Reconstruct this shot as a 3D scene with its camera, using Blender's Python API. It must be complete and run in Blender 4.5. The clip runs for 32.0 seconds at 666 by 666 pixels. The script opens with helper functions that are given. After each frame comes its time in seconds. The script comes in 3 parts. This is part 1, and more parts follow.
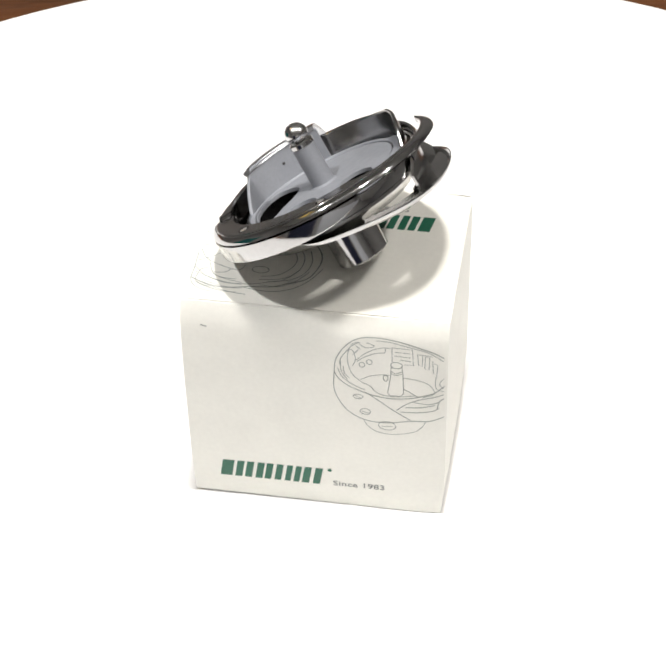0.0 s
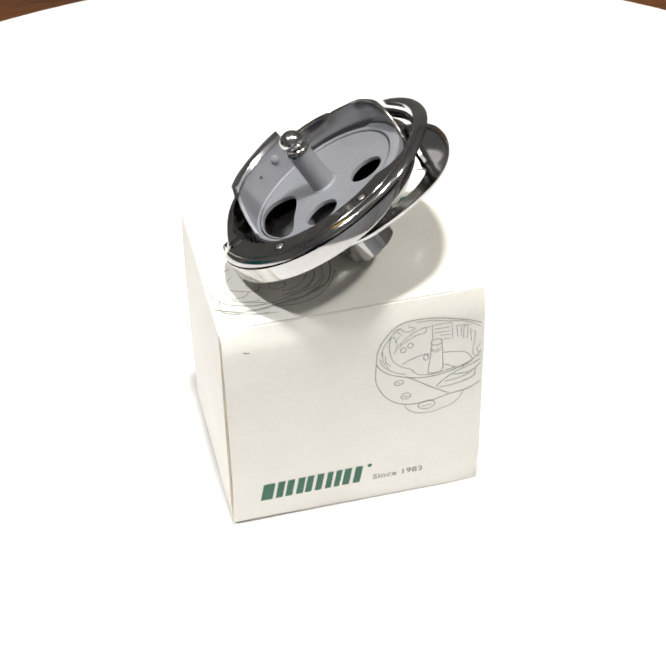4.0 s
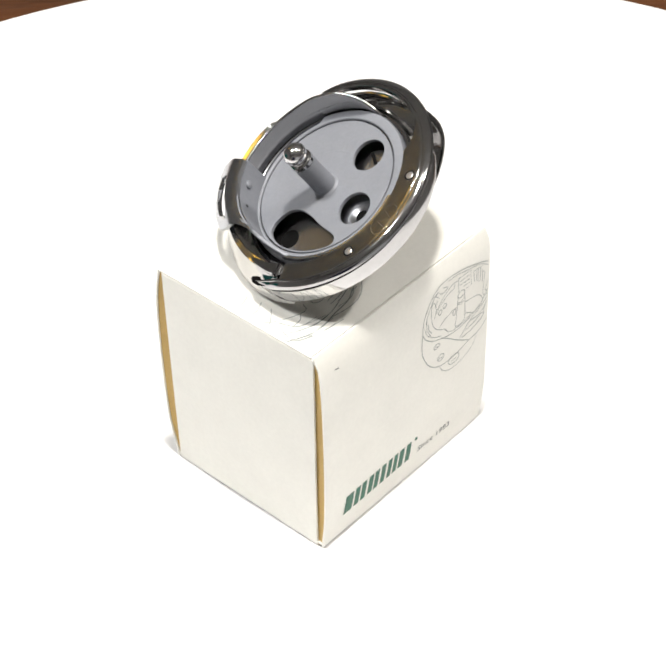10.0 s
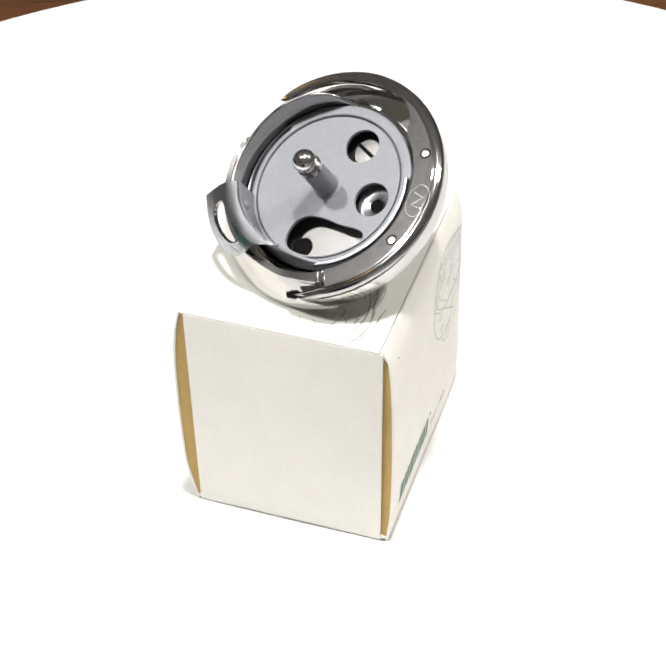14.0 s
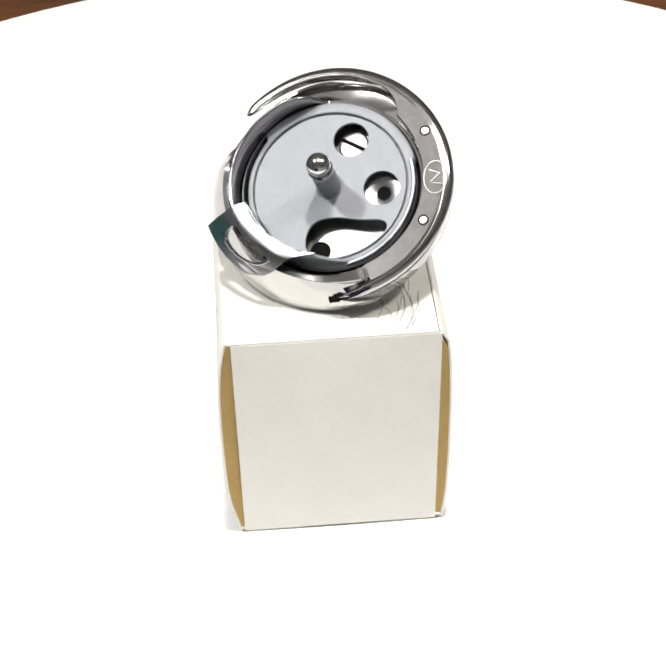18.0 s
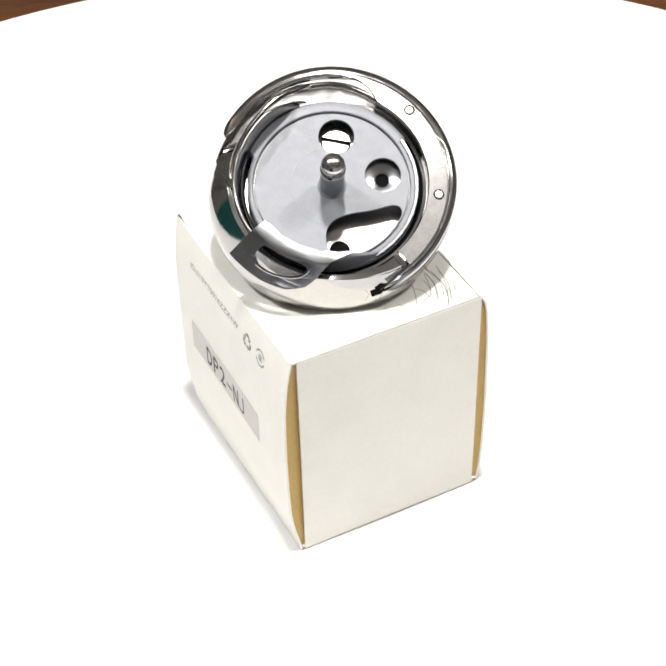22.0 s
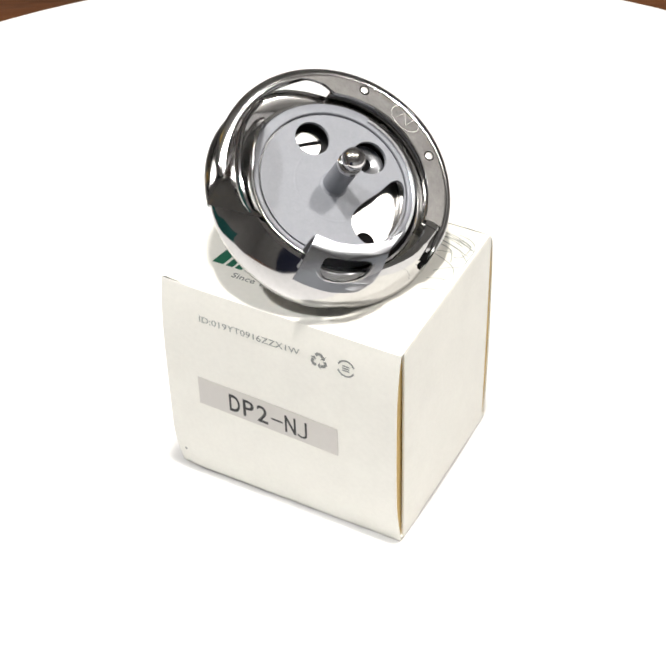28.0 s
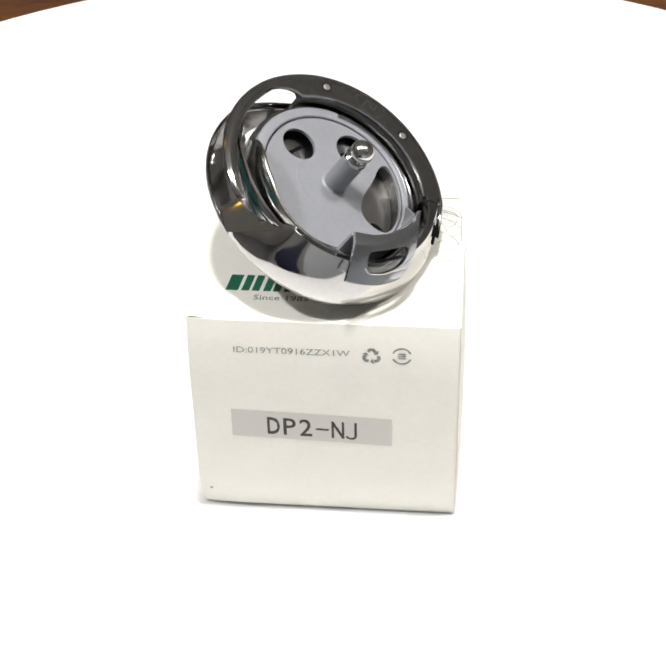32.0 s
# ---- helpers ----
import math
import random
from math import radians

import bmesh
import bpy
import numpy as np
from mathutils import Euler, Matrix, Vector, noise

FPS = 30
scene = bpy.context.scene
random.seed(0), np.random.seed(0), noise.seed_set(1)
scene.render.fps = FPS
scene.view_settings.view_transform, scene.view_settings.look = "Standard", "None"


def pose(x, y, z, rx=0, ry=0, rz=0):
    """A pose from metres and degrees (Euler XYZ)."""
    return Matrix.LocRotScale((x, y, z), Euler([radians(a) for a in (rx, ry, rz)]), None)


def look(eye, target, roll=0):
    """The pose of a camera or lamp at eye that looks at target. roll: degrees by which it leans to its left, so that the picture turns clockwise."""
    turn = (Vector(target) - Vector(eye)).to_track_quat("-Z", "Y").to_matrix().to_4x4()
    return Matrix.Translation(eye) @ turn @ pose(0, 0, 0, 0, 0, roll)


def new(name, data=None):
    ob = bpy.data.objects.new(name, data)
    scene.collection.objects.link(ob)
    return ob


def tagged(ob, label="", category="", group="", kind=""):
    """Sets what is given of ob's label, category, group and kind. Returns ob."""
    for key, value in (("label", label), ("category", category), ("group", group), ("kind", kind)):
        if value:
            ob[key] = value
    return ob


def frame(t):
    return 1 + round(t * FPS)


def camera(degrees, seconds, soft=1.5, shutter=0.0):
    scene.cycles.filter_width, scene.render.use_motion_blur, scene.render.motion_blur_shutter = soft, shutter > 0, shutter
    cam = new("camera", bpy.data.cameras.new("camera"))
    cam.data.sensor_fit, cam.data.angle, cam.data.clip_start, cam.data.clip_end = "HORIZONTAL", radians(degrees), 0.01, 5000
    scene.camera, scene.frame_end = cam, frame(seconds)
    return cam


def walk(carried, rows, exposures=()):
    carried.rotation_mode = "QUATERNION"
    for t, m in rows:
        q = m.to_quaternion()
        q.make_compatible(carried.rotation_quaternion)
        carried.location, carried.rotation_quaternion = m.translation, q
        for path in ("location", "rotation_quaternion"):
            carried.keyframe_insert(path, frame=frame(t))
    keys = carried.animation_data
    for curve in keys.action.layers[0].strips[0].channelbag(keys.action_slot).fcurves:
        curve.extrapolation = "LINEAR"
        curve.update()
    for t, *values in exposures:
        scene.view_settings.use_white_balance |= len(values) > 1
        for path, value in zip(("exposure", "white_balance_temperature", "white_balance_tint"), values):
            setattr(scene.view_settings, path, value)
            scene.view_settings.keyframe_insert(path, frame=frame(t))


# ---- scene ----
from mathutils.geometry import tessellate_polygon

# ---------------------------------------------------------------- camera
cam = camera(20.86, 32.0, soft=2.1)
EYE = (0.0, -0.3347, 0.3264)
SHOT = look(EYE, (EYE[0] + 0.0002, EYE[1] + 0.7543, EYE[2] - 0.6565), -1.35)
walk(cam, [(0.0, SHOT), (32.0, SHOT)], ((0.0, 0.04), (15.0, 0.04), (16.2, -0.31), (17.2, -0.28), (17.7, 0.0), (19.0, 0.04), (32.0, 0.04)))

# ---------------------------------------------------------------- light
world = bpy.data.worlds.new("world")
scene.world = world
world.use_nodes = True
world.node_tree.nodes["Background"].inputs[0].default_value = (0.9, 0.95, 1.0, 1)
world.node_tree.nodes["Background"].inputs[1].default_value = 0.3


def lamp(name, size, watts, colour, eye, target):
    data = bpy.data.lights.new(name, "AREA")
    data.shape, data.size, data.energy, data.color = "DISK", size, watts, colour
    ob = new(name, data)
    ob.matrix_world = look(eye, target)
    return ob


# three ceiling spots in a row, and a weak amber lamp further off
for x, y, watts, tint in ((0.84, -0.11, 18, (1.0, 0.955, 0.90)), (0.03, -0.12, 20, (1.0, 0.96, 0.91)), (-0.80, -0.17, 24, (1.0, 0.985, 0.97))):
    lamp("ceiling_spot", 0.13, watts, tint, (x, y, 1.49), (0, 0, 0))
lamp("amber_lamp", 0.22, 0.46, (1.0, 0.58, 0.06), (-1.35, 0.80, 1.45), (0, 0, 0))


# ---------------------------------------------------------------- materials
def material(name, colour, rough=0.5, metal=0.0, grain=0.0, grain_scale=400.0, bump=0.0, bump_scale=800.0,
             rough_var=0.0, coat=0.0, spread=(1, 1, 1)):
    """A principled surface with colour grain, roughness wear and fine relief."""
    m = bpy.data.materials.new(name)
    m.use_nodes = True
    nt = m.node_tree
    b = nt.nodes["Principled BSDF"]
    b.inputs["Base Color"].default_value = (*colour, 1)
    b.inputs["Roughness"].default_value = rough
    b.inputs["Metallic"].default_value = metal
    b.inputs["Coat Weight"].default_value = coat
    co = nt.nodes.new("ShaderNodeTexCoord")
    mp = nt.nodes.new("ShaderNodeMapping")
    mp.inputs["Scale"].default_value = spread
    nt.links.new(co.outputs["Object"], mp.inputs["Vector"])

    def noise_node(scale, detail=4.0):
        n = nt.nodes.new("ShaderNodeTexNoise")
        n.inputs["Scale"].default_value, n.inputs["Detail"].default_value = scale, detail
        nt.links.new(mp.outputs["Vector"], n.inputs["Vector"])
        return n

    if grain:
        fine, broad = noise_node(grain_scale), noise_node(grain_scale / 9, 3.0)
        mix = nt.nodes.new("ShaderNodeMath")
        mix.operation = "ADD"
        nt.links.new(fine.outputs[0], mix.inputs[0])
        nt.links.new(broad.outputs[0], mix.inputs[1])
        ramp = nt.nodes.new("ShaderNodeMapRange")
        ramp.inputs["From Min"].default_value, ramp.inputs["From Max"].default_value = 0.6, 1.4
        ramp.inputs["To Min"].default_value, ramp.inputs["To Max"].default_value = 1 - grain, 1 + grain * 0.3
        nt.links.new(mix.outputs[0], ramp.inputs["Value"])
        mul = nt.nodes.new("ShaderNodeMix")
        mul.data_type, mul.blend_type = "RGBA", "MULTIPLY"
        mul.inputs["Factor"].default_value = 1.0
        mul.inputs["A"].default_value = (*colour, 1)
        nt.links.new(ramp.outputs[0], mul.inputs["B"])
        nt.links.new(mul.outputs["Result"], b.inputs["Base Color"])
    if rough_var:
        n = noise_node(grain_scale / 3, 5.0)
        r = nt.nodes.new("ShaderNodeMapRange")
        r.inputs["From Min"].default_value, r.inputs["From Max"].default_value = 0.35, 0.65
        r.inputs["To Min"].default_value, r.inputs["To Max"].default_value = max(rough - rough_var, 0.02), rough + rough_var
        nt.links.new(n.outputs[0], r.inputs["Value"])
        nt.links.new(r.outputs[0], b.inputs["Roughness"])
    if bump:
        n = noise_node(bump_scale, 5.0)
        bp = nt.nodes.new("ShaderNodeBump")
        bp.inputs["Strength"].default_value, bp.inputs["Distance"].default_value = bump, 0.0004
        nt.links.new(n.outputs[0], bp.inputs["Height"])
        nt.links.new(bp.outputs[0], b.inputs["Normal"])
    return m


def wood_material(name):
    m = material(name, (0.105, 0.034, 0.007), 0.55, grain=0.6, grain_scale=60, bump=0.1, bump_scale=90, rough_var=0.1,
                 spread=(1, 9, 1))
    return m


def turned_finish(m, amount):
    """Fine lathe marks round the part's own axis."""
    nt = m.node_tree
    b = nt.nodes["Principled BSDF"]
    tg = nt.nodes.new("ShaderNodeTangent")
    tg.direction_type, tg.axis = "RADIAL", "Z"
    nt.links.new(tg.outputs[0], b.inputs["Tangent"])
    b.inputs["Anisotropic"].default_value = amount
    return m


def mottled(m, dark, scale, amount):
    """Cloudy wear: the base colour falls towards a darker tone in soft patches and thin scratches."""
    nt = m.node_tree
    b = nt.nodes["Principled BSDF"]
    old = b.inputs["Base Color"].links[0].from_socket
    co = nt.nodes.new("ShaderNodeTexCoord")
    cloud = nt.nodes.new("ShaderNodeTexNoise")
    cloud.inputs["Scale"].default_value, cloud.inputs["Detail"].default_value = scale, 10.0
    cloud.inputs["Roughness"].default_value, cloud.inputs["Distortion"].default_value = 0.74, 0.7
    nt.links.new(co.outputs["Object"], cloud.inputs["Vector"])
    span = nt.nodes.new("ShaderNodeMapRange")
    span.inputs["From Min"].default_value, span.inputs["From Max"].default_value = 0.42, 0.66
    span.inputs["To Max"].default_value = amount
    nt.links.new(cloud.outputs[0], span.inputs["Value"])
    mix = nt.nodes.new("ShaderNodeMix")
    mix.data_type = "RGBA"
    nt.links.new(span.outputs[0], mix.inputs["Factor"])
    nt.links.new(old, mix.inputs["A"])
    mix.inputs["B"].default_value = (*dark, 1)
    nt.links.new(mix.outputs["Result"], b.inputs["Base Color"])
    return m


CARD = material("white_card", (0.878, 0.870, 0.812), 0.5, grain=0.05, grain_scale=900, bump=0.05, bump_scale=1500, rough_var=0.06)
CARD_RAW = material("cream_card_inside", (0.56, 0.38, 0.13), 0.8, grain=0.12, grain_scale=900, bump=0.1)
STICKER = material("grey_sticker", (0.62, 0.60, 0.57), 0.45, grain=0.04, grain_scale=700)
GREEN = material("green_ink", (0.012, 0.13, 0.075), 0.45, grain=0.15, grain_scale=2500)
GREY_INK = material("grey_ink", (0.25, 0.26, 0.25), 0.5, grain=0.15, grain_scale=2500)
LINE_INK = material("pale_grey_ink", (0.33, 0.36, 0.345), 0.5, grain=0.4, grain_scale=1500)
DARK_INK = material("dark_ink", (0.012, 0.012, 0.014), 0.5, grain=0.1, grain_scale=2500)
CHROME = material("polished_steel", (0.52, 0.515, 0.515), 0.09, 1.0, grain=0.10, grain_scale=900, rough_var=0.02, bump=0.03, bump_scale=160)
TURNED = turned_finish(material("turned_steel", (0.47, 0.465, 0.46), 0.17, 1.0, grain=0.06, grain_scale=900), 0.6)
SATIN = mottled(material("satin_steel", (0.252, 0.263, 0.29), 0.52, 0.18, grain=0.10, grain_scale=1500, rough_var=0.04, bump=0.03, bump_scale=900), (0.205, 0.215, 0.24), 420, 0.35)
GROUND_STEEL = mottled(material("ground_steel", (0.50, 0.49, 0.48), 0.155, 1.0, grain=0.3, grain_scale=3500, bump=0.012, bump_scale=4500), (0.36, 0.35, 0.35), 900, 0.45)
ENGRAVED = material("engraved_steel", (0.40, 0.39, 0.38), 0.36, 1.0, grain=0.2, grain_scale=4000)
BRUSHED = material("brushed_steel", (0.55, 0.565, 0.595), 0.23, 1.0, grain=0.08, grain_scale=1800, rough_var=0.015, bump=0.012, bump_scale=4000)
MILLED = mottled(material("milled_steel", (0.50, 0.49, 0.48), 0.25, 1.0, grain=0.12, grain_scale=3500, bump=0.01, bump_scale=4000), (0.38, 0.37, 0.365), 700, 0.35)
DARK_STEEL = material("dark_steel", (0.10, 0.10, 0.10), 0.3, 1.0, grain=0.2, grain_scale=500, rough_var=0.08)
# Black with almost no gloss, standing in for shade inside gaps and holes.
RECESS_SHADE = material("recess_shade_black", (0.006, 0.006, 0.006), 0.9, grain=0.2, grain_scale=900)
RECESS_SHADE.node_tree.nodes["Principled BSDF"].inputs["Specular IOR Level"].default_value = 0.08
DOWEL = material("dowel_steel", (0.72, 0.70, 0.69), 0.30, 0.9, grain=0.15, grain_scale=3000)
BALL = material("polished_pin_steel", (0.66, 0.65, 0.65), 0.13, 1.0, grain=0.10, grain_scale=700, bump=0.04, bump_scale=500)
WHITE_TOP = material("white_laminate", (0.82, 0.82, 0.82), 0.4, grain=0.03, grain_scale=80, bump=0.02, bump_scale=600)
WOOD = wood_material("brown_wood")
# Colours of added wall panels that only show as reflections in the steel.
TEAL = material("teal_reflection", (0.016, 0.17, 0.16), 0.6, grain=0.1, grain_scale=20, bump=0.1, bump_scale=300)
NAVY = material("navy_reflection", (0.02, 0.024, 0.06), 0.6, grain=0.1, grain_scale=20, bump=0.1, bump_scale=300)
PALE = material("pale_reflection", (0.80, 0.83, 0.88), 0.6, grain=0.1, grain_scale=20, bump=0.1, bump_scale=300)
WALL = material("wall_paint", (0.36, 0.355, 0.35), 0.9, grain=0.06, grain_scale=20, bump=0.1, bump_scale=300)
CEILING = material("ceiling_paint", (0.84, 0.84, 0.83), 0.9, grain=0.05, grain_scale=20)
FLOOR = material("floor_tile", (0.30, 0.29, 0.275), 0.5, grain=0.25, grain_scale=12)


# ---------------------------------------------------------------- mesh helpers
def part(name, bm, mat, parent=None, label="", smooth=True, angle=32):
    bm.normal_update()
    bmesh.ops.recalc_face_normals(bm, faces=bm.faces)
    me = bpy.data.meshes.new(name)
    if smooth:
        for f in bm.faces:
            f.smooth = True
        for e in bm.edges:
            if len(e.link_faces) == 2 and e.calc_face_angle(0) > radians(angle):
                e.smooth = False
    bm.to_mesh(me)
    bm.free()
    me.materials.append(mat)
    ob = new(name, me)
    if parent:
        ob.parent = parent
    return tagged(ob, label)


def bevelled(ob, width):
    m = ob.modifiers.new("bevel", "BEVEL")
    m.width, m.segments, m.limit_method, m.angle_limit = width, 2, "ANGLE", radians(40)
    return ob


def sweep(profile, a0, a1, n, closed=False):
    """Turn a closed profile about z from a0 to a1 degrees; profile(a) gives the points (r, z) at that angle."""
    bm = bmesh.new()
    rings = []
    for i in range(n if closed else n + 1):
        a = a0 + (a1 - a0) * i / n
        c, s = math.cos(radians(a)), math.sin(radians(a))
        rings.append([bm.verts.new((r * c, r * s, z)) for r, z in profile(a)])
    m = len(rings[0])
    for i in range(n):
        p, q = rings[i], rings[(i + 1) % len(rings)]
        for k in range(m):
            bm.faces.new((p[k], p[(k + 1) % m], q[(k + 1) % m], q[k]))
    if not closed:
        bm.faces.new(rings[0])
        bm.faces.new(rings[-1])
    return bm


def turned(points, n=64):
    """A solid of revolution from an open profile (r, z) whose ends lie on the axis."""
    bm = bmesh.new()
    rings = []
    for r, z in points:
        if r < 1e-7:
            rings.append([bm.verts.new((0, 0, z))])
        else:
            rings.append([bm.verts.new((r * math.cos(math.tau * i / n), r * math.sin(math.tau * i / n), z)) for i in range(n)])
    for p, q in zip(rings, rings[1:]):
        for i in range(n):
            j = (i + 1) % n
            f = [p[0]] if len(p) == 1 else [p[i], p[j]]
            f += [q[0]] if len(q) == 1 else [q[j], q[i]]
            if len(f) > 2:
                bm.faces.new(f)
    return bm


def slab(loops, z0, z1, lift=None):
    """A plate with holes: 2D loops (the first is the outline), from z0 up to z1; lift(x, y, z) may bend it."""
    bm = bmesh.new()
    pts = [Vector((x, y, 0)) for lp in loops for x, y in lp]
    tris = tessellate_polygon([[Vector((x, y, 0)) for x, y in lp] for lp in loops])
    place = lift or (lambda x, y, z: (x, y, z))
    low = [bm.verts.new(place(p.x, p.y, z0)) for p in pts]
    top = [bm.verts.new(place(p.x, p.y, z1)) for p in pts]
    for t in tris:
        bm.faces.new([top[i] for i in t])
        bm.faces.new([low[i] for i in reversed(t)])
    base = 0
    for lp in loops:
        k = len(lp)
        for i in range(k):
            a, b = base + i, base + (i + 1) % k
            bm.faces.new((low[a], low[b], top[b], top[a]))
        base += k
    return bm


def circle(x, y, r, n=32):
    return [(x + r * math.cos(math.tau * i / n), y + r * math.sin(math.tau * i / n)) for i in range(n)]


def rounded(pts, times=2):
    """Cut the corners of a closed outline."""
    for _ in range(times):
        out = []
        for (xa, ya), (xb, yb) in zip(pts, pts[1:] + pts[:1]):
            out += [(xa * 0.75 + xb * 0.25, ya * 0.75 + yb * 0.25), (xa * 0.25 + xb * 0.75, ya * 0.25 + yb * 0.75)]
        pts = out
    return pts


def polar(r, a):
    return r * math.cos(radians(a)), r * math.sin(radians(a))


def tween(x, table):
    """Smooth reading of a small table of (x, y), with no overshoot."""
    if x <= table[0][0]:
        return table[0][1]
    if x >= table[-1][0]:
        return table[-1][1]
    slope = [(yb - ya) / (xb - xa) for (xa, ya), (xb, yb) in zip(table, table[1:])]
    tan = [slope[0]] + [0 if p * q <= 0 else 2 * p * q / (p + q) for p, q in zip(slope, slope[1:])] + [slope[-1]]
    for i in range(len(slope)):
        (xa, ya), (xb, yb) = table[i], table[i + 1]
        if x <= xb:
            h = xb - xa
            k = (x - xa) / h
            return (ya * (1 + 2 * k) * (1 - k) ** 2 + tan[i] * h * k * (1 - k) ** 2
                    + yb * k * k * (3 - 2 * k) + tan[i + 1] * h * k * k * (k - 1))


def block(x0, x1, y0, y1, z0, z1, bevel=0.0):
    bm = bmesh.new()
    bmesh.ops.create_cube(bm, size=1)
    for v in bm.verts:
        v.co = Vector(((x0 + x1) / 2 + v.co.x * (x1 - x0), (y0 + y1) / 2 + v.co.y * (y1 - y0), (z0 + z1) / 2 + v.co.z * (z1 - z0)))
    if bevel:
        bmesh.ops.bevel(bm, geom=bm.edges[:], offset=bevel, segments=2, affect="EDGES", profile=0.5)
    return bm


# ---------------------------------------------------------------- the room and the table
def room():
    x0, x1, y0, y1, z0, z1 = -2.2, 2.2, -1.8, 2.4, -0.77, 1.5
    t = 0.1
    for name, b in (("wall_west", (x0 - t, x0, y0, y1, z0, z1)), ("wall_east", (x1, x1 + t, y0, y1, z0, z1)),
                    ("wall_south", (x0 - t, x1 + t, y0 - t, y0, z0, z1)), ("wall_north", (x0 - t, x1 + t, y1, y1 + t, z0, z1))):
        tagged(part(name, block(*b), WALL), "plain painted wall of the room", "wall", kind="structure")
    # Added unseen teal panel, there only to tint reflections in the steel.
    tagged(part("reflection_panel", block(x0 - 0.002, x0 + 0.012, -0.45, 0.85, z0, 0.33), TEAL), "unseen teal panel on the wall, added for the steel to reflect", "wall panel", kind="structure")
    # Two added unseen panels that darken and brighten the skirt's reflections.
    for name, a, b, top, paint, words in (("reflection_panel", -1.05, -0.2, 0.5, NAVY, "unseen dark blue panel on the wall, added for the steel to reflect"), ("reflection_panel", -0.04, 2.18, 0.42, PALE, "unseen pale grey-blue panel on the wall, added for the steel to reflect")):
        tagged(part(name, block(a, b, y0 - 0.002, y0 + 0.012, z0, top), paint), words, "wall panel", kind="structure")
    # Another added pale panel out of view, for the latch to reflect.
    tagged(part("reflection_panel", block(x1 - 0.012, x1 + 0.002, y0 + 0.014, -0.7, z0, 0.42), PALE), "unseen pale grey-blue panel on the wall, added for the steel to reflect", "wall panel", kind="structure")
    tagged(part("floor", block(x0 - t, x1 + t, y0 - t, y1 + t, z0 - t, z0), FLOOR), "plain dark floor of the room", "floor", kind="structure")
    tagged(part("ceiling", block(x0 - t, x1 + t, y0 - t, y1 + t, z1, z1 + t), CEILING), "plain white ceiling of the room", "ceiling", kind="structure")


def table():
    ob = new("table")
    tagged(ob, "brown wooden table under the white turntable", "table")
    ob.location = (0, 0.1, -0.77)
    part("tabletop", block(-0.27, 0.27, -0.36, 0.25, 0.722, 0.75, 0.004), WOOD, ob, "brown wooden tabletop")
    for sx in (-0.23, 0.23):
        for sy in (-0.32, 0.21):
            part("leg", block(sx - 0.03, sx + 0.03, sy - 0.03, sy + 0.03, 0, 0.722, 0.004), WOOD, ob)


def turntable():
    ob = new("turntable")
    tagged(ob, "round white turntable with a smooth plain top", "turntable")
    R, top, h = 0.2385, 0.0, 0.016
    part("disc", turned([(0, -h), (R - 0.003, -h), (R - 0.0008, -h + 0.001), (R, -h + 0.003), (R, top - 0.003),
                         (R - 0.0008, top - 0.001), (R - 0.003, top), (0, top)], 192), WHITE_TOP, ob)
    part("foot", turned([(0, -0.02), (0.11, -0.02), (0.11, -h), (0, -h)], 64), DARK_STEEL, ob)
    return ob


# ---------------------------------------------------------------- the carton
BX0, BX1, BH = -0.0312, 0.0309, 0.0609


def bulge(u, v, amount):
    return amount * math.sin(math.pi * min(max(u, 0), 1)) ** 0.8 * math.sin(math.pi * min(max(v, 0), 1)) ** 0.6


FRONT = [(0.0, -0.0237), (0.012, -0.0244), (0.047, -0.0245), (0.0570, -0.0242), (0.0609, -0.0225)]
BACK = [(0.0, 0.0256), (0.015, 0.0277), (0.045, 0.0280), (0.054, 0.0275), (0.0609, 0.0264)]


def far_end(x):
    """0 over most of the width, rising to 1 at the glued side edge."""
    return max(0.0, (x - 0.022) / (BX1 - 0.022)) ** 2


def belly(x, z):
    """The panels bow outward towards the open end."""
    return 0.0008 * math.sin(math.pi * min(max(z / BH, 0), 1)) ** 0.8 * ((BX1 - x) / (BX1 - BX0)) ** 3


def front_y(x, z):
    return tween(z, FRONT) + 0.0005 * far_end(x) - belly(x, z)


def back_y(x, z):
    return tween(z, BACK) - 0.0006 * far_end(x) + belly(x, z)


def end_x(y, z):
    return BX0 - 0.0002 - bulge((y + 0.0226) / 0.0482, z / BH, 0.0011)


def sheet(n, m, surf, thick):
    """A curved card panel: surf(u, v) gives a point and the inward normal."""
    bm = bmesh.new()
    out, inn = [], []
    for i in range(n + 1):
        for j in range(m + 1):
            p, d = surf(i / n, j / m)
            out.append(bm.verts.new(p))
            inn.append(bm.verts.new(Vector(p) + Vector(d) * thick))
    k = m + 1
    for i in range(n):
        for j in range(m):
            a, b, c, d = i * k + j, i * k + j + 1, (i + 1) * k + j + 1, (i + 1) * k + j
            bm.faces.new((out[a], out[b], out[c], out[d]))
            bm.faces.new((inn[d], inn[c], inn[b], inn[a]))
    edge = [i * k for i in range(n + 1)] + [n * k + j for j in range(1, m + 1)] + [i * k + m for i in range(n - 1, -1, -1)] + [j for j in range(m - 1, 0, -1)]
    for a, b in zip(edge, edge[1:] + edge[:1]):
        bm.faces.new((out[a], inn[a], inn[b], out[b]))
    return bm


CARD_T = 0.0005


def end_edge(z):
    """The glued side edge, drawn in a little at the foot."""
    return BX1 - 0.0009 * max(0.0, 1 - z / 0.014) ** 2


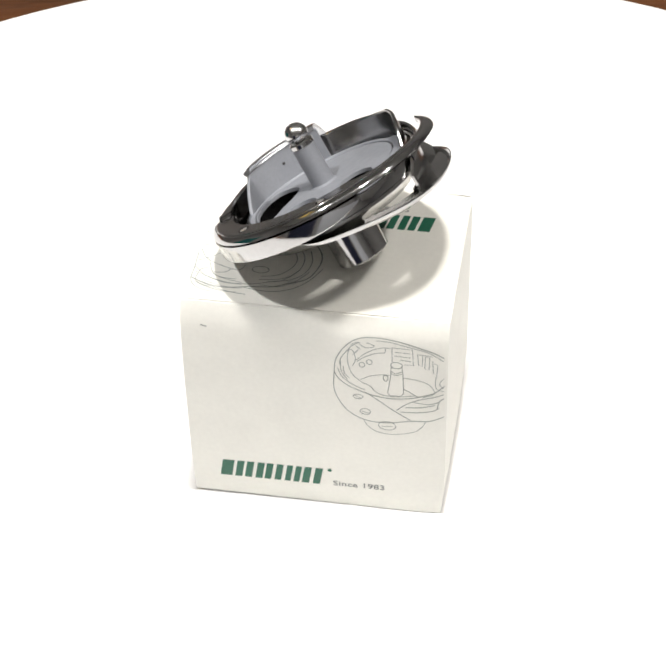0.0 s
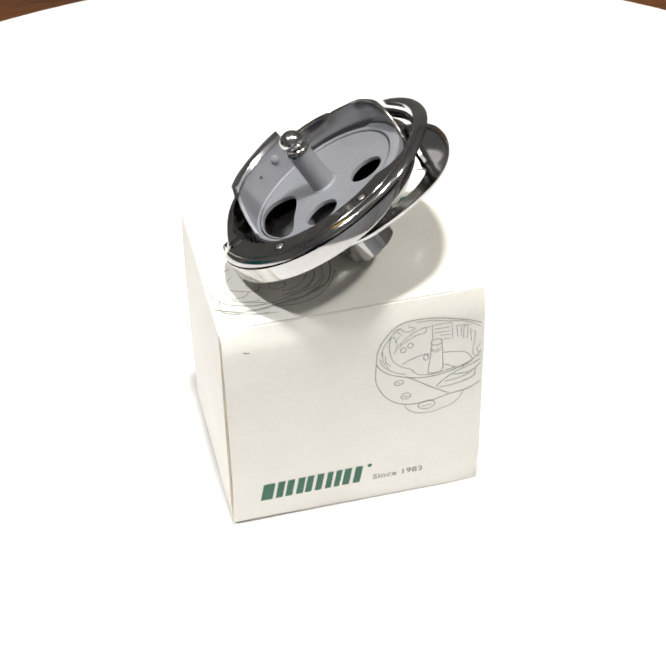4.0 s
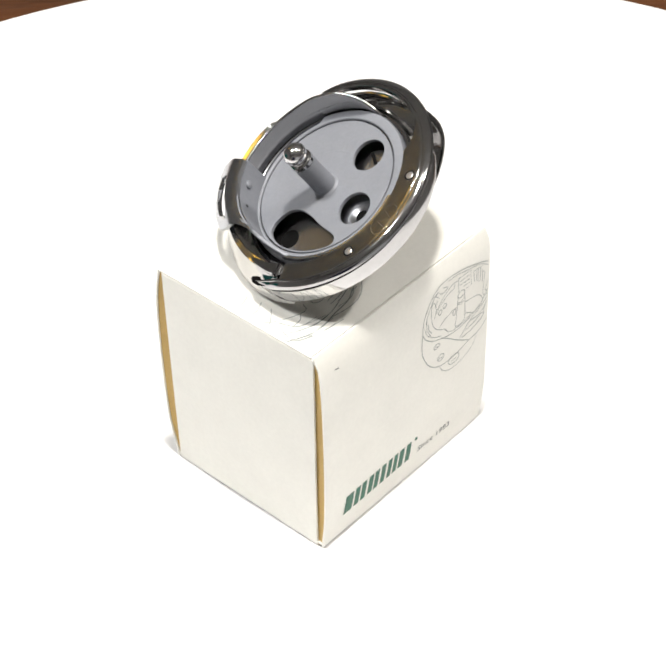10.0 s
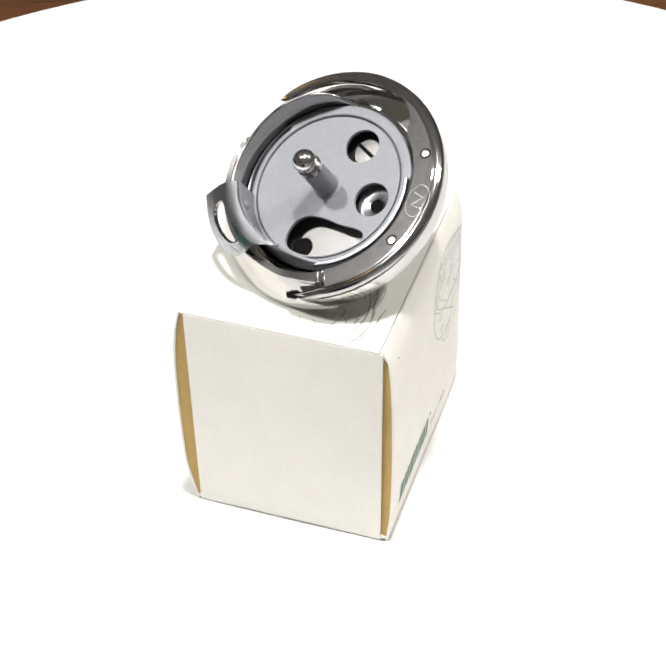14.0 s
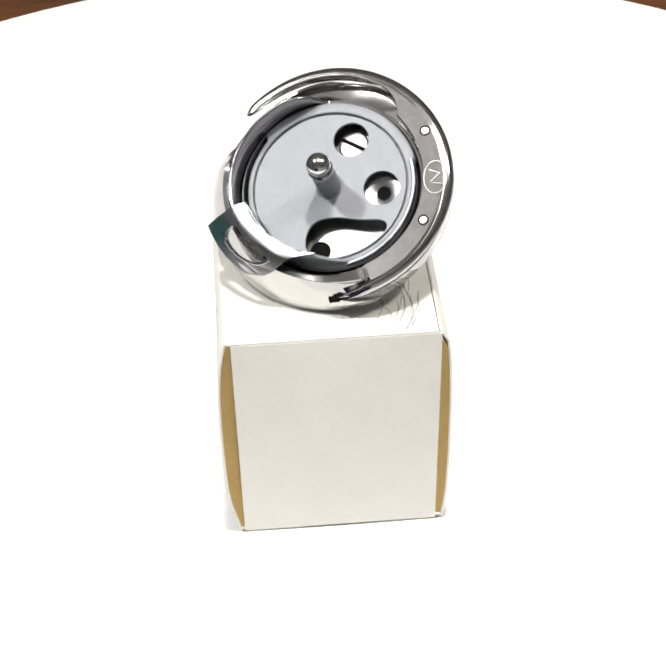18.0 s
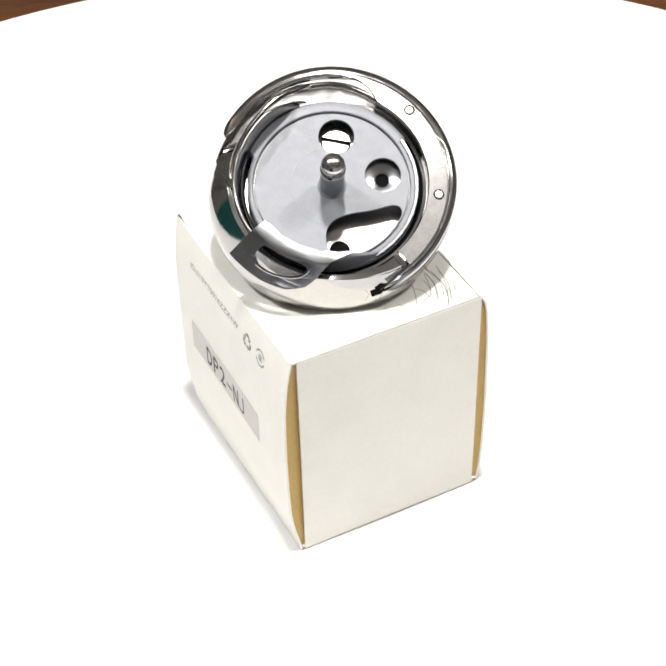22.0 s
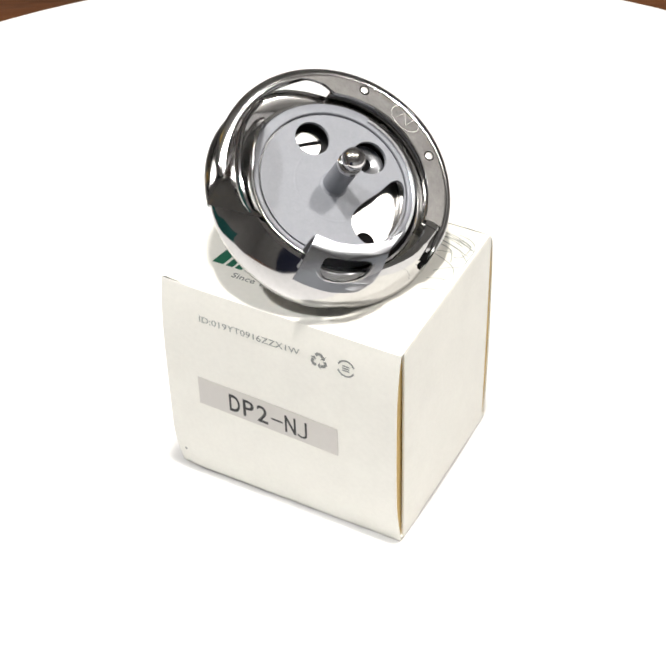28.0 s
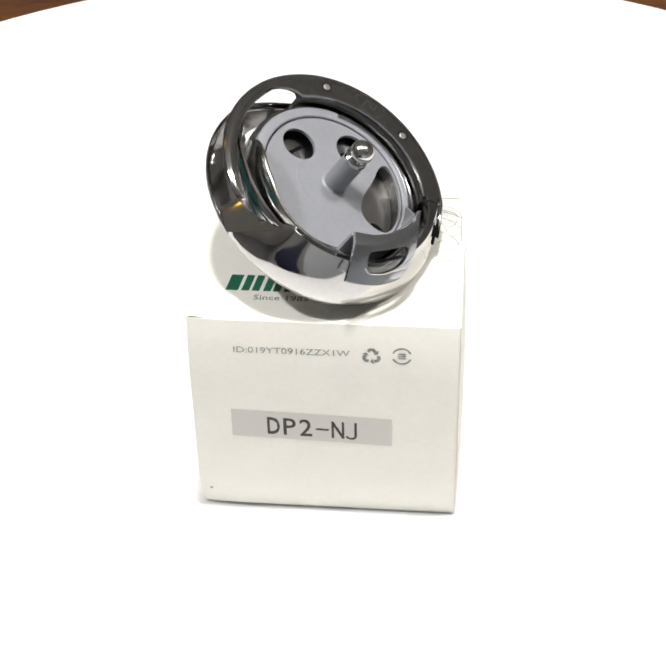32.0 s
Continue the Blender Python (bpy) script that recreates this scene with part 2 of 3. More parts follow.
def foot(face, x):
    """How far a panel's lower edge stands clear of the turntable."""
    k = (x - BX0) / (BX1 - BX0)
    return 0.0005 - 0.0003 * k if face == "front" else 0.0003 + 0.0007 * k


def carton():
    ob = new("carton")
    tagged(ob, "small white card carton with green and grey printing, on the turntable", "box")
    L = lambda a, b, k: a + (b - a) * k

    def panel(face, u, v):
        z = L(foot(face, L(BX0, BX1, u)), BH, v ** 1.25)
        x = L(BX0, end_edge(z), u)
        return ((x, front_y(x, z), z), (0, 1, 0)) if face == "front" else ((x, back_y(x, z), z), (0, -1, 0))

    part("front_panel", sheet(16, 24, lambda u, v: panel("front", u, v), CARD_T), CARD, ob)
    part("back_panel", sheet(16, 24, lambda u, v: panel("back", u, v), CARD_T), CARD, ob)
    part("side_panel", sheet(10, 14, lambda u, v: ((end_edge(v * BH) + bulge(u, v, 0.0006), L(front_y(BX1, v * BH) + CARD_T, back_y(BX1, v * BH) - CARD_T, u), L(0, BH, v)), (-1, 0, 0)), CARD_T), CARD, ob)
    for name, z, d in (("top_panel", BH, -1), ("bottom_panel", 0.0011, 1)):
        part(name, sheet(8, 8, lambda u, v: ((L(BX0 - 0.0001, end_edge(z) - CARD_T, u), L(front_y(0, z) + CARD_T + (0.00022 if d < 0 else 0), back_y(0, z) - CARD_T, v), z), (0, 0, d)), CARD_T), CARD, ob)
    ya, yb = -0.0226, 0.0250
    part("end_flap", sheet(12, 14, lambda u, v: ((end_x(L(ya + 0.0006 * (1 - v), yb - 0.0004 * (1 - v), u), L(0, BH, v)), L(ya + 0.0006 * (1 - v), yb - 0.0004 * (1 - v), u), L(0.0005, BH - 0.0006, v)), (1, 0, 0)), CARD_T), CARD, ob,
         "tucked end flap, slightly bulged")
    part("dust_flap", sheet(6, 12, lambda u, v: ((BX0 + 0.0003 + 0.0012 * u, L(front_y(BX0, v * BH) + CARD_T, -0.012, u), L(0.0006, BH - 0.0006, v)), (1, 0, 0)), CARD_T), CARD_RAW, ob,
         "cream inner dust flap showing in the gap")
    part("dust_flap", sheet(6, 12, lambda u, v: ((BX0 + 0.0003 + 0.0012 * u, L(back_y(BX0, v * BH) - CARD_T, 0.015, u), L(0.0006, BH - 0.0006, v)), (1, 0, 0)), CARD_T), CARD_RAW, ob,
         "cream inner dust flap showing in the gap")
    return ob


# ---- printing
def lie(face):
    """The map from a print's own plane (right, up) to the carton's skin, for each face."""
    e = 0.00006
    if face == "front":
        return lambda x, y, z: (x, front_y(x, y) - e - z, y)
    if face == "back":
        return lambda x, y, z: (-x, back_y(-x, y) + e + z, y)
    return lambda x, y, z: (-x, -y, BH + e + z)


def stroke(bm, pts, w, to, closed=False):
    """A thin printed line through 2D points."""
    n = len(pts)
    ls = []
    for i, (x, y) in enumerate(pts):
        a = pts[(i - 1) % n] if closed or i else pts[i]
        b = pts[(i + 1) % n] if closed or i < n - 1 else pts[i]
        d = Vector((b[0] - a[0], b[1] - a[1]))
        if d.length < 1e-9:
            d = Vector((1, 0))
        d.normalize()
        ls.append([bm.verts.new(to(x - d.y * s * w / 2, y + d.x * s * w / 2, 0)) for s in (-1, 1)])
    for i in range(n if closed else n - 1):
        p, q = ls[i], ls[(i + 1) % n]
        bm.faces.new((p[0], p[1], q[1], q[0]))


def poly(bm, pts, to):
    bm.faces.new([bm.verts.new(to(x, y, 0)) for x, y in pts])


def glyph(name, text, x, y, height, width, to, bm, bold=0.0, spacing=1.0):
    """Text set with the built-in font, its lower left at x, y, scaled to the given size and laid on the skin."""
    cu = bpy.data.curves.new(name, "FONT")
    cu.body, cu.size, cu.resolution_u = text, 1.0, 3
    cu.offset, cu.space_character = bold, spacing
    tmp = bpy.data.objects.new(name, cu)
    scene.collection.objects.link(tmp)
    bpy.context.view_layer.update()
    me = bpy.data.meshes.new_from_object(tmp.evaluated_get(bpy.context.evaluated_depsgraph_get()))
    bpy.data.objects.remove(tmp)
    old = set(bm.verts)
    bm.from_mesh(me)
    bpy.data.meshes.remove(me)
    fresh = [v for v in bm.verts if v not in old]
    xs, ys = [v.co.x for v in fresh], [v.co.y for v in fresh]
    x0, x1, y0, y1 = min(xs), max(xs), min(ys), max(ys)
    for v in fresh:
        v.co = Vector(to(x + (v.co.x - x0) / (x1 - x0) * width, y + (v.co.y - y0) / (y1 - y0) * height, 0))


def lettering(name, text, x, y, height, width, to, mat, parent, label="", bold=0.0, spacing=1.0):
    bm = bmesh.new()
    glyph(name, text, x, y, height, width, to, bm, bold, spacing)
    return part(name, bm, mat, parent, label, smooth=False)


def wordmark(x, y, w, h, to, parent):
    """The green wordmark as plain slanted blocks."""
    mark = new("wordmark")
    mark.parent = parent
    tagged(mark, "green printed wordmark of slanted blocks")
    lean = 0.17 * h
    for a, b in ((0.0, 0.115), (0.145, 0.215), (0.24, 0.415), (0.435, 0.60), (0.635, 0.78), (0.805, 0.985)):
        bm = bmesh.new()
        cut = (a, a + (b - a) * 0.40, a + (b - a) * 0.60, b)
        for k0, k1 in ((cut[0], cut[1]), (cut[2], cut[3])) if b - a > 0.13 else ((a, b),):
            n = 5
            lo = [bm.verts.new(to(x + k0 * w + lean * i / n, y + h * i / n, 0)) for i in range(n + 1)]
            hi = [bm.verts.new(to(x + k1 * w + lean * i / n, y + h * i / n, 0)) for i in range(n + 1)]
            for i in range(n):
                bm.faces.new((lo[i], hi[i], hi[i + 1], lo[i + 1]))
        part("block", bm, GREEN, mark, smooth=False)


def arc(cx, cy, rx, ry, a0, a1, n=40, turn=0.0):
    c, s = math.cos(radians(turn)), math.sin(radians(turn))
    out = []
    for i in range(n + 1):
        a = radians(a0 + (a1 - a0) * i / n)
        x, y = rx * math.cos(a), ry * math.sin(a)
        out.append((cx + c * x - s * y, cy + s * x + c * y))
    return out


def flowing(pts, n=5):
    """A smooth line through a few points."""
    out = []
    P = [pts[0]] + list(pts) + [pts[-1]]
    for a, b, c, d in zip(P, P[1:], P[2:], P[3:]):
        for i in range(n):
            t = i / n
            out.append(tuple(0.5 * (2 * b[k] + (c[k] - a[k]) * t + (2 * a[k] - 5 * b[k] + 4 * c[k] - d[k]) * t * t + (3 * b[k] - a[k] - 3 * c[k] + d[k]) * t ** 3) for k in (0, 1)))
    return out + [pts[-1]]


def hook_drawing(cx, cy, k, to, parent, xmax=9.0):
    """Grey line drawing of a rotary hook, about 28 mm wide at k = 1."""
    bm = bmesh.new()
    w = 0.00016 * k

    def line(pts, ww=w):
        run = []
        for x, y in [(cx + x * k * 0.001, cy + y * k * 0.001) for x, y in pts] + [(99, 0)]:
            if x < xmax:
                run.append((x, y))
            else:
                if len(run) > 1:
                    stroke(bm, run, ww, to)
                run = []

    # rim
    line(flowing([(-14.4, 3), (-14.1, 6.3), (-12.9, 9.2), (-10.8, 12), (-8.4, 13.6), (-5.5, 14.1), (-2.3, 14), (1.3, 13.4), (5.7, 12.1), (8.9, 10.9), (12, 9)]), w * 1.3)
    line(flowing([(-14.4, 3), (-13.4, 0.9), (-11, -1.2), (-7.7, -2.7), (-4.8, -3.6), (-1.5, -4), (1.8, -3.7), (4.3, -3.1), (7.1, -2.1), (9.2, -1), (11.5, 1.5)]), w * 1.3)
    # inner rim
    line(flowing([(-13.1, 5.1), (-12.9, 7), (-11.8, 9), (-10.2, 11.2), (-8.4, 12.5)]))
    line(flowing([(-13.6, 4.2), (-12.6, 1.6), (-10.1, -0.6), (-7.2, -2)]))
    line(flowing([(-6, -0.6), (-4.4, -2.6), (-1.5, -3.3), (1.8, -3), (4.7, -2.3)]))
    line(flowing([(-4.7, 13.3), (-1.5, 13.2), (2.1, 12.4), (7.3, 11.1), (11.4, 8.3)]))
    # outer side
    line(flowing([(-14.4, 3), (-14.6, -1.4), (-14.1, -4.2), (-12.3, -7.9), (-9.8, -10.4), (-6.9, -11.7), (-4, -12), (-0.6, -11.7), (3.5, -10.7), (7.7, -10.3), (10.1, -9.3), (11.8, -8.2)]), w * 1.3)
    # blade and race
    line(flowing([(-7.2, -2.7), (-4, -5), (-0.6, -7.7), (3.5, -10.4)]), w * 1.3)
    line(flowing([(0.2, -7.6), (2.2, -5.6), (5.1, -3.8), (9.2, -2.4), (11.4, -1.3)]), w * 1.3)
    line(flowing([(1, -8), (5.2, -7.7), (8.4, -7), (10.1, -5.9)]), w * 1.3)
    line(flowing([(4.3, -4.5), (7.6, -4.9), (10, -4)]), w * 1.3)
    line(flowing([(9.7, -6), (10.2, -3.7), (11.4, -2.7)]), w * 1.3)
    line(flowing([(2.3, -6.4), (6, -6), (9.2, -5)]), w * 1.3)
    # hub
    line(flowing([(-7.5, -11.8), (-6.5, -13.6), (-4.4, -15.1), (-1.4, -15.6), (1.5, -15.1), (4.4, -14.1), (6.1, -12.5), (7.1, -10.6)]))
    # floor
    line(flowing([(-8.3, 1.2), (-6, 2.5), (-3.5, 3.2), (-1.5, 3.3)]))
    line(flowing([(1.8, 2.9), (5, 2.5), (7.5, 1.5), (8.9, -0.5), (8.8, -1.6), (6.3, -2.8)]))
    line(flowing([(1.8, -0.6), (3.4, -1.5), (5.3, -2.8)]))
    # inside of the far wall
    line(flowing([(-9.2, 7), (-8, 8.5), (-5.6, 10.4), (-3.1, 11.4), (-1.3, 11.4)]))
    line(flowing([(-9.2, 6.4), (-7.6, 8), (-4.7, 9.6), (-2.7, 10), (-2.5, 11.3)]))
    line(flowing([(-10.8, 10.5), (-11.3, 7.8), (-10.9, 4.6), (-10.1, 2.5), (-8.1, 0.5), (-6, -0.6), (-5.2, -1.8)]))
    line(flowing([(-11.4, 9.4), (-10.2, 10.1), (-9.4, 7.5), (-10.1, 5.2)]))
    line(flowing([(-12.9, 6.5), (-12.7, 3.2), (-11.3, 0.7)]))
    line(flowing([(-12.2, 4.9), (-12.1, 3), (-10.9, 1.3)]))
    line(flowing([(-10.4, 11.6), (-8.8, 12.3), (-7.6, 11.2), (-6, 11.1), (-5.1, 11.8), (-6.8, 12.5)]))
    line([(-9.4, 11.5), (-8.2, 10.3)])
    line([(-10, 8.5), (-8.8, 10.2)])
    # pin
    line([(-1.1, 4.2), (-1.9, -2.2)])
    line([(1.6, 4), (1.8, -2)])
    line([(-1.9, -2.2), (-1.5, -3), (1, -3), (1.8, -2)])
    line([(-1.3, 4.7), (-0.1, 3.9), (1.5, 4.8)])
    line([(-1, 6.3), (-1.3, 4.1), (-0.1, 3.4), (1.6, 4.1), (1.3, 6.4)])
    # latch block and teeth
    line([(-1, 11.7), (3.7, 11.6), (4, 7), (1.9, 7)])
    line([(-1, 11.7), (-0.9, 7.5)])
    line([(-0.3, 10.5), (3.3, 10.4)])
    line([(-0.5, 9.4), (3.3, 9.2)])
    line([(0.9, 8.3), (3.5, 8.1)])
    line([(4.9, 10.4), (5.2, 7.2), (6, 6.9), (6.1, 10)])
    line([(6.7, 9.8), (6.6, 6.3), (7.6, 6), (7.7, 9.7), (6.7, 9.8)])
    line([(8.4, 8.7), (8.6, 4.9), (9.4, 4.8), (9.6, 7.5), (8.8, 7.9)])
    line([(4.9, 10.4), (8.3, 10)])
    line([(9.8, 7.5), (11.6, 7.2)])
    # cut right side
    line(flowing([(9.4, 4.5), (9.1, 2.3), (9.5, 0.1), (11.2, -0.5)]))
    line(flowing([(11.1, 3.6), (10.1, 1.8), (11, 0.3)]))
    line([(9.3, 3.9), (11.4, 5.3)])
    # screw slots
    line([(-3.3, -13.2), (-0.8, -13)])
    line([(-9.7, -4), (-8.2, -4.8)])
    line([(-8.1, -8.9), (-6.2, -9.3)])
    # screws and holes
    for x, y, a, b in [(-7.9, 5.8, 0.65, 0.72), (-6.2, 6.8, 0.65, 0.72), (-8.9, -4.3, 1.13, 0.72), (-7.2, -8.9, 1.21, 0.95), (-2.0, -12.9, 2.08, 1.34), (-2.4, 2.3, 0.56, 0.89), (0.1, 6.5, 1.35, 0.95)]:
        line(arc(x, y, a, b, 0, 360, 22), w * 1.2)
    part("line_drawing", bm, LINE_INK, parent, "grey printed line drawing of a rotary hook", smooth=False)


def lid_drawing(cx, cy, to, parent, xmax):
    """The second line drawing, a hook seen from its rim."""
    bm = bmesh.new()

    def line(pts, w=0.00017):
        pts = [(cx + x * 0.001, cy + y * 0.001) for x, y in pts]
        pts = [p for p in pts if p[0] < xmax]
        if len(pts) > 1:
            stroke(bm, pts, w, to)

    line(flowing([(14.8, 6.9), (10.6, 8.9), (6.0, 9.9), (-0.1, 8.9), (-5.3, 8.2), (-8.9, 6.4), (-12.3, 4.8), (-14.1, 2.0), (-15.1, -2.4), (-14.3, -6.2), (-11.6, -9.4), (-6.5, -11.6)]), 0.00026)
    line(flowing([(13.5, 5.1), (9.7, 6.7), (5.4, 8.1), (-0.2, 7.9), (-4.9, 6.4), (-9.3, 5.0), (-12.0, 2.2), (-13.0, -2.0), (-12.0, -6.0)]))
    line(flowing([(-1.8, 6.0), (-6.4, 5.3), (-9.6, 3.0), (-11.0, -0.6), (-10.6, -4.6), (-7.6, -8.0)]))
    line(flowing([(-2.1, 4.8), (-5.7, 3.9), (-8.1, 1.6), (-9.3, -1.4), (-8.8, -4.2), (-6.0, -6.6)]))
    line(arc(-1.5, 2.4, 2.0, 1.2, 0, 360, 24))
    line(arc(-9.6, 6.0, 0.9, 0.6, 0, 360, 16))
    line(flowing([(-15.9, 0.2), (-12.9, 5.6), (-8.7, 9), (-3.9, 10), (1.6, 9.2)]))
    line(flowing([(-13, 1.6), (-10.2, 5.7), (-6.6, 8), (-2.4, 7.9)]))
    line(flowing([(-10.4, 1.6), (-7.3, 5.6), (-3.8, 6.6)]))
    line(flowing([(13.8, -3.6), (11.3, 0.4), (4.1, 3.3), (2.4, 1.4)]))
    line(flowing([(10.8, 1.3), (8.5, 5.8), (1.8, 7.8)]))
    line(flowing([(18.3, 0.2), (14.8, 6.6), (6.5, 10.7), (0.3, 11.8)]))
    line(flowing([(14.1, 3), (10.6, 6.7)]))
    line(flowing([(1.9, 8.3), (6.2, 8.1), (10.2, 6.7)]))
    line(flowing([(1.5, 9.7), (5.2, 9.7), (9.3, 8.6), (10.9, 7.7)]))
    line(flowing([(2.4, 11.3), (6.6, 11.2), (11.2, 9.6), (12.8, 8.6)]))
    line(flowing([(3.5, 6.6), (7.1, 6.4), (9.3, 5.3)]))
    line(flowing([(5.4, 3.2), (6.8, 4.5), (9.9, 4.8)]))
    line(flowing([(8.3, 11.8), (11.8, 10.8), (13.9, 8.2), (14, 3.7), (14.2, -2)]))
    line(flowing([(8.9, 10.1), (11.5, 9.3), (12.9, 7.7), (12.3, 4.2), (10.7, 3.4)]))
    line(flowing([(8.3, -3), (11, -0.7), (13.8, 1)]))
    line(flowing([(8.1, -6.3), (10.9, -5.1), (13.4, -5.1)]))
    line(flowing([(8.5, -10.3), (11.7, -9.3), (14.2, -10.3)]))
    part("line_drawing", bm, LINE_INK, parent, "grey printed line drawing of a rotary hook", smooth=False)


def printing(box):
    f, b, tp = lie("front"), lie("back"), lie("top")
    wordmark(-0.0245, 0.0070, 0.0252, 0.0056, f, box)
    bm = bmesh.new()
    poly(bm, circle(0.0029, 0.0123, 0.00055, 14), f)
    part("mark", bm, GREEN, box, smooth=False)
    lettering("since_line", "Since 1983", 0.0037, 0.0070, 0.0018, 0.0126, f, GREY_INK, box, "", 0.012, 1.05)
    hook_drawing(0.0190, 0.0422, 1.0, f, box, BX1 - 0.0005)
    stroke_bm = bmesh.new()
    stroke(stroke_bm, [(-0.0264, 0.0556), (-0.0254, 0.0553), (-0.0250, 0.0553)], 0.0003, f)
    part("scuff", stroke_bm, GREY_INK, box, smooth=False)
    # the lid side, read from the back
    wordmark(-0.0231, -0.0158, 0.0252, 0.0056, tp, box)
    lettering("since_line", "Since 1983", -0.0163, -0.0190, 0.0018, 0.0126, tp, GREY_INK, box, "", 0.012, 1.05)
    lid_drawing(0.0165, 0.0070, tp, box, -BX0 - 0.0004)
    # back
    lettering("code_line", "ID:019YT0916ZZX1W", -0.0203, 0.0524, 0.0017, 0.0266, b, LINE_INK, box)
    bm = bmesh.new()
    cx, cy = 0.0113, 0.0528
    for i in range(3):
        a = 90 + 120 * i
        p = [(cx + polar(r, a + d)[0], cy + polar(r, a + d)[1]) for r, d in ((0.00150, 34), (0.00185, 12), (0.00185, -12), (0.00145, -40))]
        stroke(bm, p, 0.0008, b)
        tip, left, right = polar(0.00150, a - 72), polar(0.00235, a - 46), polar(0.0006, a - 40)
        poly(bm, [(cx + left[0], cy + left[1]), (cx + tip[0], cy + tip[1]), (cx + right[0], cy + right[1])], b)
    part("recycling_mark", bm, GREY_INK, box, smooth=False)
    bm = bmesh.new()
    for a in (20, 200):
        stroke(bm, arc(0.0182, 0.0531, 0.0021, 0.0021, a, a + 140, 16), 0.0004, b)
    for y in (-0.0006, 0, 0.0006):
        stroke(bm, [(0.0173, 0.0531 + y), (0.0191, 0.0531 + y)], 0.00035, b)
    part("round_mark", bm, GREY_INK, box, smooth=False)
    st = sheet(14, 6, lambda u, v: (b(-0.0218 + 0.0378 * u, 0.0262 - 0.0012 * u + 0.0086 * v, 0.00006), (0, -1, 0)), 0.00005)
    label = part("sticker", st, STICKER, box, "grey paper sticker with a model code", smooth=False)
    up = lambda x, y, z: b(x, y - 0.000034 * (x * 1000), z + 0.0001)
    code = bmesh.new()
    for i, ch in enumerate("DP2-N"):
        flat = ch == "-"
        glyph("model_code", ch, -0.0137 + 0.0038 * i + (0.0004 if flat else 0.0003), 0.0291 if flat else 0.0268, 0.0006 if flat else 0.0055,
              0.0031 if flat else 0.0030, up, code, 0.018 if ch in "DN" else 0.01)
    bar = [(0.0075, 0.0323), (0.0075, 0.0300), (0.0075, 0.0281)] + [(x + 0.0064, y + 0.0280) for x, y in arc(0, 0, 0.0011, 0.0010, 0, -165, 10)]
    stroke(code, bar, 0.0006, up)
    part("model_code", code, DARK_INK, label, "dark printed model code", smooth=False)
    bm = bmesh.new()
    poly(bm, circle(-0.0283, 0.0065, 0.0004, 10), b)
    part("scuff", bm, GREY_INK, box, smooth=False)


# ---------------------------------------------------------------- the rotary hook
O = Vector((-0.00121, -0.00007, 0.0806))
HN = Vector((-0.5062, 0.2242, 0.8328)).normalized()
HU = Vector((0.1897, -0.9130, 0.3611))
HU = (HU - HN * HU.dot(HN)).normalized()
HV = HN.cross(HU)
HOOK = Matrix(((HU.x, HV.x, HN.x, O.x), (HU.y, HV.y, HN.y, O.y), (HU.z, HV.z, HN.z, O.z), (0, 0, 0, 1)))
MM = 0.001



